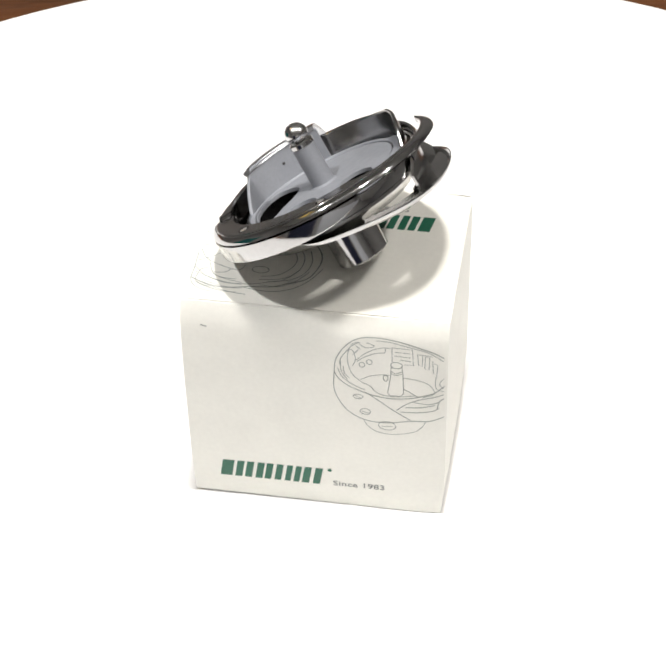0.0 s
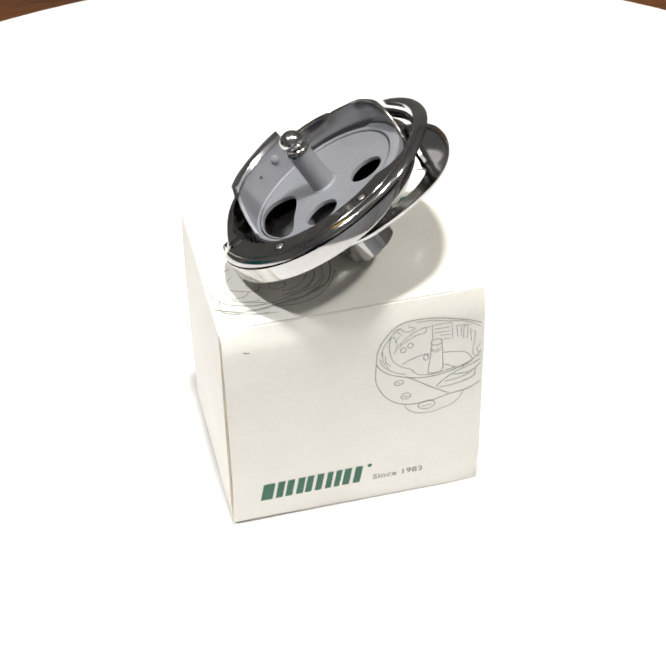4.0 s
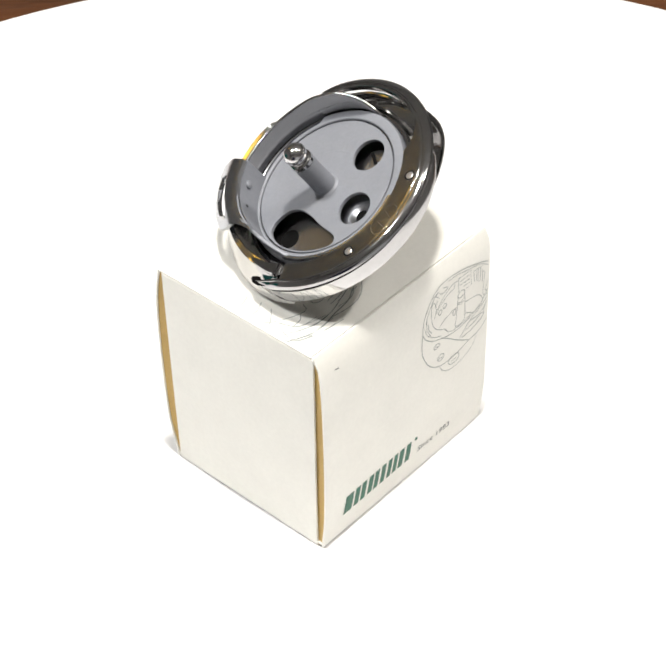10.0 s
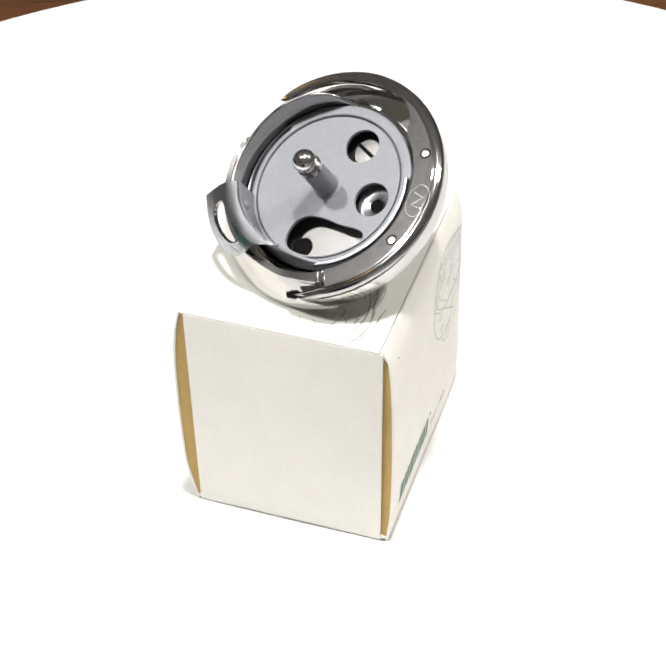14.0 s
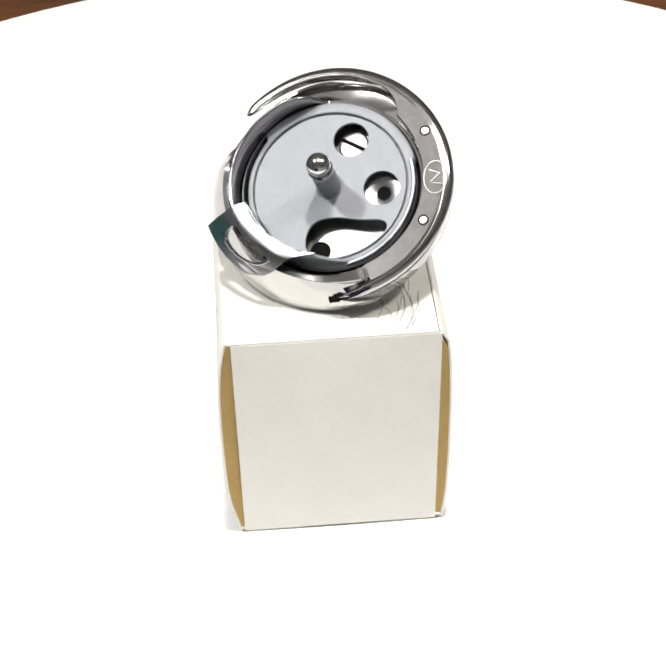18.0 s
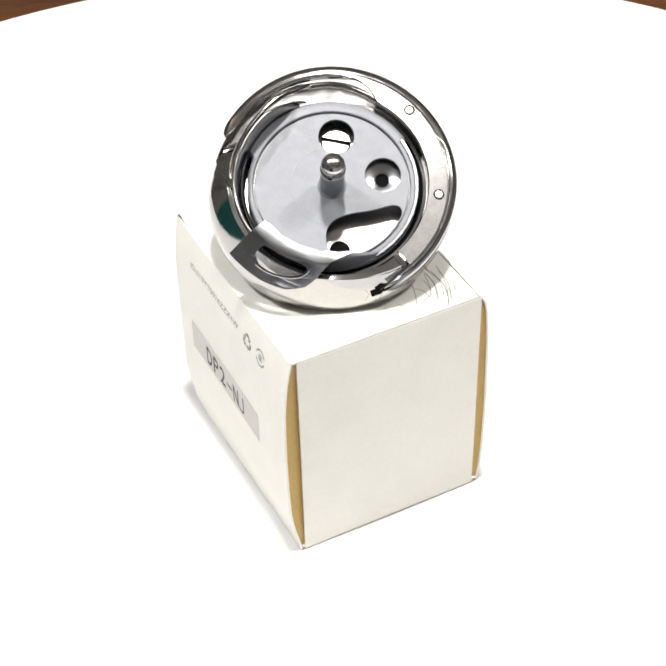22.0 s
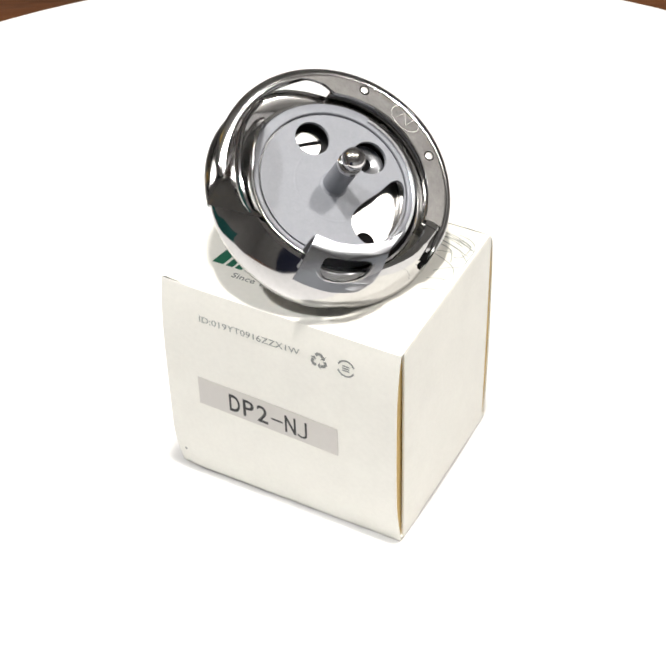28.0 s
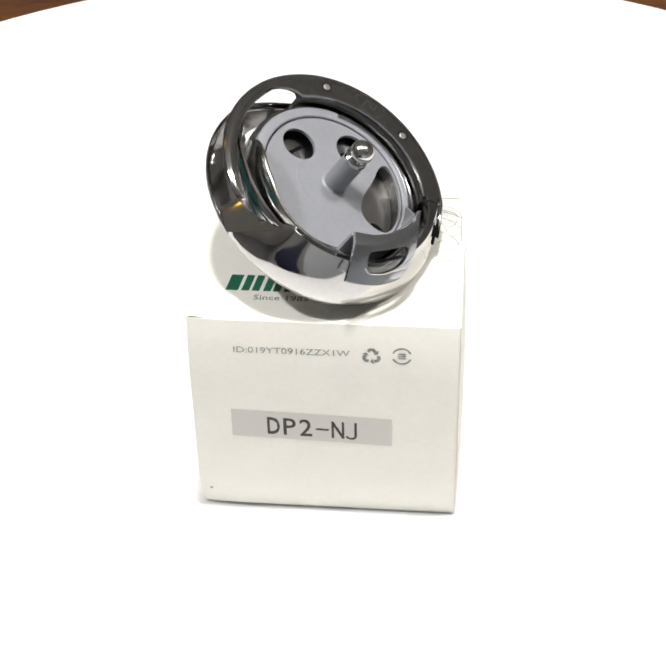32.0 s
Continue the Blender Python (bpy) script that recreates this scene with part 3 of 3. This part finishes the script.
def rotary_hook():
    ob = new("rotary_hook")
    tagged(ob, "polished steel rotary hook of a sewing machine, leaning on the carton", "machine part")

    def mmring(fn):
        return lambda a: [(r * MM, z * MM) for r, z in fn(a)]

    # bobbin case: plate with three openings, rim, wall, pin
    bean = []
    for r, a in ((14.6, -139), (11.0, -142), (8.4, -134), (7.6, -114), (8.3, -95), (11.0, -77), (14.6, -62), (16.6, -62), (17.5, -68), (17.3, -78),
                 (17.4, -90), (17.4, -105), (17.4, -120), (16.8, -133)):
        bean.append((r * math.cos(radians(a)) * MM, r * math.sin(radians(a)) * MM))
    hA, hB = polar(12.1 * MM, 40.6), polar(12.0 * MM, -31.4)
    case = part("case_plate", slab([circle(0, 0, 17.6 * MM, 96), circle(*hA, 4.15 * MM), circle(*hB, 4.15 * MM), rounded(bean)], -0.9 * MM, 0.0), SATIN, ob,
                "grey satin plate with two round and one bean-shaped opening")
    bevelled(case, 0.22 * MM)
    part("case_groove", sweep(mmring(lambda a: [(17.3, -0.6), (18.2, -0.6), (18.2, -4.0), (17.6, -4.0), (17.6, -1.0), (17.3, -1.0)]), 0, 360, 96, True), DARK_STEEL, case)

    def rim(a):
        r = tween(a, [(-180, 19.9), (-12, 19.95), (-9, 20.6), (112, 20.6), (115, 19.25), (168, 19.25), (180, 19.9)])
        return [(17.95, 0.0), (18.15, 0.3), (r - 0.5, 0.3), (r - 0.15, 0.1), (r, -0.4), (r, -4), (17.95, -4)]

    part("case_rim", sweep(mmring(rim), -180, 180, 180, True), SATIN, ob, "grey satin rim of the bobbin case")
    part("rim_lip", sweep(mmring(lambda a: [(18.95, 0.25), (19.0, 0.6), (19.15, 0.72), (19.7, 0.7), (19.9, 0.5), (20.0, 0.0)]), -104, -10, 80), BRUSHED, ob, "raised lip on the rim")
    # Black ring at the bottom of the gap paints in its shade.
    part("case_gap_shade", sweep(mmring(lambda a: [(19.9, -3.2), (19.9, -2.2), (20.75, -2.2), (20.75, -3.2)]), 0, 360, 96, True), RECESS_SHADE, ob)
    part("case_step", sweep(mmring(lambda a: [(20.75, -1.4), (20.95, -1.0), (21.5, -1.0), (21.7, -1.4), (21.7, -4), (20.75, -4)]), -150, 70, 110), CHROME, ob)
    part("wall_foot", sweep(mmring(lambda a: [(20.7, -0.5), (20.45, -0.7), (20.25, -1.3), (20.2, -2.6), (20.7, -2.6)]), 96, 172, 80), BRUSHED, ob, "bright foot of the case wall")
    wall_top = [(66, -0.6), (71, 1.4), (77, 4.0), (84, 5.6), (95, 6.7), (108, 6.7), (120, 6.0), (135, 5.3), (150, 5.0), (176, 4.95)]

    def wall(a):
        t = tween(a, wall_top)
        mid = tween(a, [(66, 21.1), (104, 21.2), (120, 21.7), (135, 22.1), (150, 22.3), (176, 22.3)])
        crown = [(mid + 0.42 * math.cos(radians(q)), t - 0.4 + 0.4 * math.sin(radians(q))) for q in range(180, -1, -30)]
        return [(20.65, -4), (20.65, -2.5)] + crown + [(max(mid + 0.3, 21.6), 1.0), (21.6, -2.5), (21.6, -4)]

    part("case_wall", sweep(mmring(wall), 66, 174, 120), TURNED, ob, "tall curved wall of the bobbin case")

    def base(a):
        t = tween(a, [(172, 8.0), (230, 8.6), (240, 6.3), (250, 3.2), (260, 0.4)])
        return [(18.4, -0.5), (18.6, t - 0.15), (18.75, t), (19.25, t + 0.05), (19.4, t - 0.1), (19.7, -0.5)]

    part("latch_base", sweep(mmring(base), 172, 260, 90), SATIN, ob, "grey plate that carries the latch")
    # Dark disc stands in for the shade inside a small hole.
    dot = part("bore_shade", turned([(0, 0), (0.35 * MM, 0), (0.35 * MM, 0.3 * MM), (0, 0.3 * MM)], 12), DARK_STEEL, ob)
    dot.location = (*polar(18.35 * MM, 205), 4.6 * MM)
    dot.rotation_euler = (0, radians(90), radians(205))
    part("boss", sweep(mmring(lambda a: [(9.0, 0.0), (9.2, 0.018), (9.45, 0.026), (9.7, 0.0)]), 64, 213, 60), SATIN, case)
    pin = part("pin", turned([(0, -1 * MM), (3.3 * MM, -1 * MM), (3.3 * MM, 0), (2.75 * MM, 0.4 * MM), (2.7 * MM, 10.0 * MM), (2.3 * MM, 10.4 * MM), (0, 10.4 * MM)], 40), SATIN, ob)
    part("pin_collar", turned([(0, 9.9 * MM), (2.72 * MM, 9.9 * MM), (2.86 * MM, 10.1 * MM), (2.86 * MM, 11.0 * MM), (2.6 * MM, 11.3 * MM), (2.2 * MM, 11.5 * MM), (0, 11.5 * MM)], 40), CHROME, pin)
    part("pin_head", turned([(0, 10.5 * MM)] + [(2.75 * MM * math.cos(a), (13.2 + 2.5 * math.sin(a)) * MM) for a in [radians(x) for x in range(-62, 90, 8)]] + [(0, 15.7 * MM)], 40), BALL, pin,
         "round polished head of the pin")
    stud = part("stud", turned([(0, 0), (1.0 * MM, 0), (0.95 * MM, 0.45 * MM), (0.6 * MM, 0.65 * MM), (0, 0.7 * MM)], 20), SATIN, ob)
    stud.location = (*polar(18.55 * MM, 187), 4.9 * MM)
    stud.rotation_euler = (0, radians(-90), radians(187))

    # latch with a D-shaped window
    def latch_at(x, y, z):
        """x runs along the rim 0..1, y outward 0..1."""
        a = 173 + 59 * x
        r_in, h_in = 18.9, 8.9 - 0.3 * x
        r_out, h_out = 29.0 - 1.4 * x, 4.0 - 2.2 * x
        fall = max(y - 0.28, 0) / 0.72 * 0.9 + 0.1 * max(y, 0) + 0.02 * math.exp(-((y - 0.28) / 0.1) ** 2)
        bow = 0.25 * math.sin(math.pi * min(max(y, 0), 1))
        r, h = r_in + (r_out - r_in) * y + bow, h_in + (h_out - h_in) * fall + bow
        px_, py_ = polar((r + z * 0.5) * MM, a)
        return px_, py_, (h + z) * MM

    outer = [(0, 0), (0.25, 0), (0.5, 0), (0.75, 0), (1.0, 0), (1.14, 0.02), (1.0, 0.10), (0.88, 0.22), (0.80, 0.40), (0.74, 0.60), (0.66, 0.80), (0.52, 0.95), (0.3, 1.0), (0.0, 1.0), (0, 0.75), (0, 0.5), (0, 0.25)]
    dwin = rounded([(0.20, 0.36), (0.42, 0.34), (0.62, 0.36), (0.66, 0.46), (0.58, 0.64), (0.42, 0.76), (0.24, 0.78), (0.16, 0.68), (0.16, 0.44)], 1)
    bm = slab([outer, dwin], -0.9, 0.0)
    for _ in range(2):
        bmesh.ops.subdivide_edges(bm, edges=[e for e in bm.edges if e.calc_length() > 0.11 and abs(e.verts[0].co.z - e.verts[1].co.z) < 0.1], cuts=1)
    bmesh.ops.triangulate(bm, faces=bm.faces[:])
    for v in bm.verts:
        v.co = Vector(latch_at(*v.co))
    latch = bevelled(part("latch", bm, BRUSHED, ob, "steel latch with a D-shaped window"), 0.28 * MM)
    arch = flowing([(0.655, 0.45), (0.62, 0.56), (0.55, 0.67), (0.42, 0.755), (0.30, 0.785), (0.21, 0.765), (0.165, 0.68)])
    bm = bmesh.new()
    rows = [[bm.verts.new(latch_at(x + dx * (x - 0.4), y + dx * (y - 0.55), z)) for dx, z in ((-0.10, -0.5), (-0.04, 0.10), (0.02, 0.16), (0.09, 0.10), (0.12, -0.1))] for x, y in arch]
    for p, q in zip(rows, rows[1:]):
        for k in range(4):
            bm.faces.new((p[k], p[k + 1], q[k + 1], q[k]))
        bm.faces.new((p[4], p[0], q[0], q[4]))
    bm.faces.new(rows[0])
    bm.faces.new(rows[-1])
    part("window_lip", bm, CHROME, latch, "bright rounded lip of the window")

    # hook body: domed skirt, cut at its beginning by a slanted scoop
    dome = [(-10, 26.4), (-9, 27.0), (-7.5, 28.2), (-6, 28.6), (-3, 28.3), (1, 26.4), (4.8, 23.9)]
    corner = Vector((*polar(28.4, 117.5), -7.6))
    tilt = Vector((*(Vector(polar(0.66, 117.5)) + Vector(polar(0.375, 27.5))), 0.655))

    def scoop(r, a):
        """Height of the scoop's plane over (r, a)."""
        x, y = polar(r, a)
        s = 27 * radians(max(117.5 - a, 0))
        return 0.12 * s - 0.025 * s * s + corner.z - (tilt.x * (x - corner.x) + tilt.y * (y - corner.y)) / tilt.z

    def crease(a):
        """Radius and height of the straight edge between dome and scoop."""
        end = Vector((*polar(23.5, 140.5), 5.0))
        lo, hi = 0.0, 1.0
        for _ in range(30):
            mid = (lo + hi) / 2
            p = corner.lerp(end, mid)
            if math.degrees(math.atan2(p.y, p.x)) < a:
                lo = mid
            else:
                hi = mid
        p = corner.lerp(end, lo)
        return math.hypot(p.x, p.y), p.z

    def skirt(a):
        r_c, h_c = crease(a)
        if a < 140.4:
            top, sag = h_c, tween(h_c, dome) - r_c
        else:
            top, sag = tween(a, [(140.4, 4.85), (225, 4.8), (245, 4.0), (267, 3.2)]), tween(a, [(140.4, 0.3), (150, 0.0)])
        low = min(tween(a, [(117, -9.4), (150, -9.0), (180, -6.8), (210, -5.0), (240, -4.6), (268, -4.4)]), top - 0.3)
        out = []
        for k in range(9):
            h = top + (low - top) * k / 8
            out.append((tween(h, dome) - sag * (1 - k / 8) ** 1.6, h))
        r_top = out[0][0]
        r_back = tween(a, [(117, r_top - 0.9), (140.5, r_top - 0.6), (144, 22.8)])
        return out + [(out[-1][0] - 0.9, low - 0.2), (min(r_back, out[-1][0] - 1.0), low + 0.2), (r_back, top - tween(a, [(140, 0.5), (146, 0.15)]))]

    part("hook_body", sweep(mmring(skirt), 117.6, 267.5, 150), CHROME, ob, "polished domed skirt of the hook")

    def throat(a):
        r_c = crease(a)[0] - 0.03 if a > 117.6 else tween(a, [(103, 26.2), (110, 27.3), (117.6, 28.35)])
        pts = []
        for k in range(7):
            r = r_c + (22.6 - r_c) * k / 6
            pts.append((r, min(scoop(r, a), 4.9) - 0.02 - 0.12 * math.sin(math.pi * k / 6)))
        pts = [(r, max(h, -9.2)) for r, h in pts]
        return pts + [(22.6, -9.6), (25.0, -9.6)]

    part("throat", sweep(mmring(throat), 103, 140.3, 60), CHROME, ob, "scooped polished throat beside the hook point")

    # inner rail that runs from under the strip along the bobbin case
    def rail(a):
        t = tween(a, [(57, 0.2), (66, 1.2), (96, 1.9), (141, 2.6)])
        c = tween(a, [(57, 25.4), (76, 24.7), (96, 23.4), (114, 23.1), (141, 23.0)])
        w = tween(a, [(57, 0.25), (64, 0.6), (120, 0.6), (141, 0.3)])
        return [(c - w, t - 0.4), (c - w * 0.6, t), (c, t - 0.25), (c + w * 0.6, t), (c + w, t - 0.5), (c + w, t - 1.6), (c + w * 0.5, t - 2.0), (c - w, t - 2.0)]

    part("inner_rail", sweep(mmring(rail), 57, 141, 84), CHROME, ob, "narrow polished rail inside the hook")
    part("race_wall", sweep(mmring(lambda a: [(22.5, tween(a, [(57, -5.0), (70, -1.4), (130, 0.0)])), (23.2, tween(a, [(57, -5.0), (70, -1.4), (130, 0.0)]) - 0.2), (23.4, -9.2), (22.5, -9.2)]), 57, 141, 60), TURNED, ob)

    # belt under the flat ring
    def belt(a):
        low = tween(a, [(-112, -1.4), (-96, -3.8), (-60, -3.4), (-16, -3.0), (0, -2.5), (10, -1.4), (15, -0.6), (18, 0.3)])
        top = tween(a, [(-112, 0.1), (-104, 0.6), (-93, 0.92), (14, 0.92), (18, 0.6)])
        r_in = tween(a, [(-112, 25.6), (-95, 25.3), (-92, 23.0)])
        r = tween(a, [(-112, 27.3), (-104, 28.0), (-93, 28.4), (14, 28.4), (18, 27.8)])
        return [(r_in, top), (r - 0.4, top), (r - 0.1, top - 0.12), (r, min(top - 0.4, low + 0.5)), (r - 0.15, low + 0.15), (r - 0.6, low), (r_in, low)]

    part("belt", sweep(mmring(belt), -112, 18, 130), CHROME, ob)
    # Black filler paints the shade between the belt and the ring.
    part("belt_groove_shade", sweep(mmring(lambda a: [(24.5, 0.8), (tween(a, [(-112, 27.9), (-100, 27.8), (-90, 27.2)]), 0.8), (tween(a, [(-112, 27.7), (-100, 27.7), (-90, 27.2)]), tween(a, [(-113, 0.9), (-100, 1.4), (-92, 1.8)])), (24.5, 1.3)]), -113, 17, 110), RECESS_SHADE, ob)

    part("ring_race", sweep(mmring(lambda a: [(22.0, 1.85), (21.95, -0.9), (22.05, -1.2), (22.0, -3.6), (22.9, -3.6), (22.9, 1.85)]), -95, 19, 110), TURNED, ob, "dark turned race wall under the flat ring")

    # flat ring, and its outer shoulder that runs out into the hook point
    strip_top = [(-111, 1.2), (-101, 2.1), (-93, 3.0), (40, 3.0), (80, 2.4), (111, 1.6)]

    def ring(a):
        r_in = tween(a, [(-93, 22.0), (13, 21.8), (17, 21.9), (20, 22.8), (24, 24.1), (30, 25.2), (36, 25.9)])
        return [(r_in + 0.25, 1.9), (r_in, 2.3), (r_in + 0.06, 2.85), (r_in + 0.22, 3.0), (26.2, 3.0), (26.2, 1.9)]

    rg = part("flat_ring", sweep(mmring(ring), -93, 36, 130), GROUND_STEEL, ob, "flat steel ring with two dowels and an engraved oval")

    def shoulder(a):
        t = tween(a, strip_top)
        run = tween(a, [(36, 0), (48, 1)])
        r_in = 26.15 - 0.45 * tween(a, [(28, 0), (44, 1)])
        end = tween(a, [(-111, 0.95), (-106, 0.5), (-98, 0), (104, 0), (109, 0.35), (111, 0.9)])
        mid = 26.9 if a > 0 else 27.5
        d = tween(a, [(-111, 0.5), (-101, 1.0), (-93, 1.5), (20, 1.5), (40, 1.9), (90, 1.6), (111, 0.9)])
        pts = [(r_in, t - d), (r_in - 0.02, t - 0.35), (r_in + 0.12 * run, t - 0.14 * run), (r_in + 0.4, t - 0.01), (26.62, t - 0.04), (26.74, t - 0.20), (26.95, t - 0.16), (27.3, t - 0.30), (27.8, t - 0.70), (28.1, t - min(1.15, d)), (28.2, t - min(1.6, d + 0.1)), (27.7, t - d - 0.15)]
        swell = tween(a, [(-70, 0), (-30, 0.45), (60, 0.55), (95, 0.25), (111, 0)])
        pts = [(r + swell * max(0.0, min(1.0, (r - 26.7) / 1.0)), z) for r, z in pts]
        return [(mid + (r - mid) * (1 - end), z) for r, z in pts]

    part("ring_shoulder", sweep(mmring(shoulder), -111, 111, 222), CHROME, ob, "polished outer shoulder of the ring, running out into the hook point")
    for r, a in ((24.9, 0.0), (24.4, -51.6)):
        d = part("dowel", turned([(0, 2.9 * MM), (0.92 * MM, 2.9 * MM), (0.92 * MM, 3.02 * MM), (0.80 * MM, 3.10 * MM), (0.5 * MM, 3.125 * MM), (0, 3.14 * MM)], 24), DOWEL, rg, "bright steel dowel", angle=14)
        d.location = (*polar(r * MM, a), 0)
        # Flat black ring stands in for the shade in the recess round the dowel.
        k = part("dowel_seat_shade", sweep(mmring(lambda q: [(0.90, 2.95), (0.90, 3.012), (1.24, 3.012), (1.24, 2.95)]), 0, 360, 24, True), RECESS_SHADE, rg)
        k.location = d.location
    # engraved oval with a plain zigzag
    c = Vector((*polar(24.7 * MM, -27.0), 0))
    ex, ey = Vector((*polar(1, -27), 0)), Vector((*polar(1, 63), 0))
    to = lambda x, y, z: tuple(c + ex * x + ey * y + Vector((0, 0, 3.03 * MM)))
    bm = bmesh.new()
    stroke(bm, arc(0, 0, 2.6 * MM, 3.9 * MM, 0, 360, 36)[:-1], 0.12 * MM, to, True)
    stroke(bm, [(1.4 * MM, -1.6 * MM), (-1.2 * MM, -1.2 * MM), (1.0 * MM, 1.0 * MM), (-1.4 * MM, 1.8 * MM)], 0.15 * MM, to)
    part("engraving", bm, ENGRAVED, rg, smooth=False)

    # raised end of the skirt beside the flat ring
    def gib(a):
        k = tween(a, [(-124, 0.0), (-94.3, 1.0)])
        lo, hi = 23.3 - 0.6 * k, 23.9 + 1.9 * k
        t = 4.1 - 0.3 * k
        return [(lo, 2.6), (lo, t - 0.2), (lo + 0.15, t), (hi - 0.3, t - 0.1 * k), (hi - 0.05, t - 0.3 - 0.1 * k), (hi, 2.6)]

    part("gib", sweep(mmring(gib), -124, -97.3, 40), CHROME, ob, "raised polished end of the skirt")
    for a0, a1, t in ((-97.1, -95.9, 3.95), (-95.6, -94.1, 3.6)):
        part("gib_stop", sweep(mmring(lambda a: [(22.6, 2.6), (22.6, t - 0.15), (22.75, t), (25.5, t - 0.1), (25.75, t - 0.35), (25.8, 2.6)]), a0, a1, 4), CHROME, ob, "small square stop block")

    # shelf of the skirt that fills the gap up to the strip
    def shelf(a):
        t = tween(a, strip_top)
        r_out = tween(a, [(-110, 26.2), (-106, 26.75), (-98, 26.07), (-94.2, 26.07)])
        return [(25.1, 0.2), (25.1, tween(a, [(-110, 2.6), (-100, 2.75), (-94.2, 3.1)])), (r_out - 0.1, t - 0.12 + tween(a, [(-110, 0.1), (-106, 0)])), (r_out, t - 0.25), (r_out, 0.2)]

    part("shelf", sweep(mmring(shelf), -110, -94.2, 24), CHROME, ob, "polished shelf between the skirt and the strip")

    # dark slot at the end of the flat ring: a black piece paints its shaded inside
    part("slot", sweep(mmring(lambda a: [(25.6, -0.7), (25.6, 0.6), (27.25, 0.5), (27.75, -0.7)]), -115.5, -110.5, 8), RECESS_SHADE, ob)

    # lower flange and floor
    def flange(a):
        edge = tween(a, [(-56, -4.6), (0, -5.6), (20, -6.4), (40, -7.1), (60, -7.6), (90, -7.3), (117.9, -7.7)])
        r = tween(a, [(-56, 16.5), (-30, 20.4), (-20, 22.4), (-9, 24.1), (7, 25.4), (20, 26.5), (27, 27.3), (37, 28.4), (48, 28.9), (84, 28.9), (117.9, 28.25)])
        w = tween(a, [(-56, 2.4), (-30, 6.0), (-9, 9.5), (11, 9.5), (17, 6.0), (52, 6.2), (57, 7.6), (80, 8.4), (118, 7.9)])
        inner = edge - 0.95 + 0.10 * (w - 1.3)
        return [(r - w, inner - 1.0), (r - w * 0.5, edge - 2.0), (r - 0.8, edge - 1.2), (r - 0.1, edge - 0.5), (r, edge - 0.1),
                (r - 0.25, edge), (r - 0.8, edge - 0.35), (r - 1.3, edge - 0.9), (r - 1.7, edge - 0.97), (r - w, inner)]

    part("lower_flange", sweep(mmring(flange), -56, 117.9, 160), CHROME, ob, "lower polished flange of the hook body")
    fl = part("floor_plate", turned([(0, -9 * MM), (12 * MM, -9 * MM), (19 * MM, -7.5 * MM), (21.6 * MM, -5.0 * MM), (21.6 * MM, -4.2 * MM), (18.5 * MM, -4.2 * MM), (0, -4.2 * MM)], 72), MILLED, ob)
    sc = part("screw", turned([(0, -4.3 * MM), (3.5 * MM, -4.3 * MM), (3.5 * MM, -3.5 * MM), (3.2 * MM, -3.2 * MM), (0, -3.1 * MM)], 28), MILLED, fl)
    sc.location = (*hA, 0)
    sc.rotation_euler = (0, 0, radians(125))
    # Black bar put in for the shade inside the screw's slot.
    part("screw_slot_shade", block(-3.3 * MM, 3.3 * MM, -0.45 * MM, 0.45 * MM, -3.5 * MM, -3.08 * MM), RECESS_SHADE, sc)
    sk = part("countersink", sweep(mmring(lambda q: [(1.5, -4.0), (1.6, -3.6), (2.1, -3.35), (4.3, -3.0), (4.5, -3.0), (4.5, -4.2), (1.5, -4.2)]), 0, 360, 32, True), BRUSHED, fl)
    sk.location = (hB[0], hB[1], 0)
    # Black discs put in for the shade down the two holes.
    hole = part("bore_shade", turned([(0, -4.15 * MM), (1.5 * MM, -4.15 * MM), (1.5 * MM, -4.05 * MM), (0, -4.05 * MM)], 20), RECESS_SHADE, fl)
    hole.location = (hB[0], hB[1], 0)
    hole = part("bore_shade", turned([(0, -4.25 * MM), (2.4 * MM, -4.25 * MM), (2.4 * MM, -4.1 * MM), (0, -4.1 * MM)], 24), RECESS_SHADE, fl)
    hole.location = (*polar(14.5 * MM, -127), 0)
    part("hub", turned([(0, -18.6 * MM), (3.4 * MM, -18.6 * MM), (3.5 * MM, -19.8 * MM), (5.7 * MM, -19.8 * MM), (6.3 * MM, -19.2 * MM), (6.3 * MM, -9 * MM), (0, -9 * MM)], 48), CHROME, ob, "short cylindrical hub")
    for child in ob.children:
        if child.name.split(".")[0] in ("case_rim", "hook_body"):
            bevelled(child, 0.12 * MM)
    ob.matrix_world = HOOK
    return ob


room()
table()
disc = turntable()
box = carton()
printing(box)
hook = rotary_hook()


# ---------------------------------------------------------------- movement
def motions():
    """The turntable carries the carton and the hook steadily round."""
    times = [2.0 * i for i in range(17)]
    for thing, rest in ((disc, Matrix.Identity(4)), (box, Matrix.Identity(4)), (hook, HOOK)):
        walk(thing, [(t, pose(0, 0, 0, 0, 0, -10.25 + 5.78 * t) @ rest) for t in times])


motions()
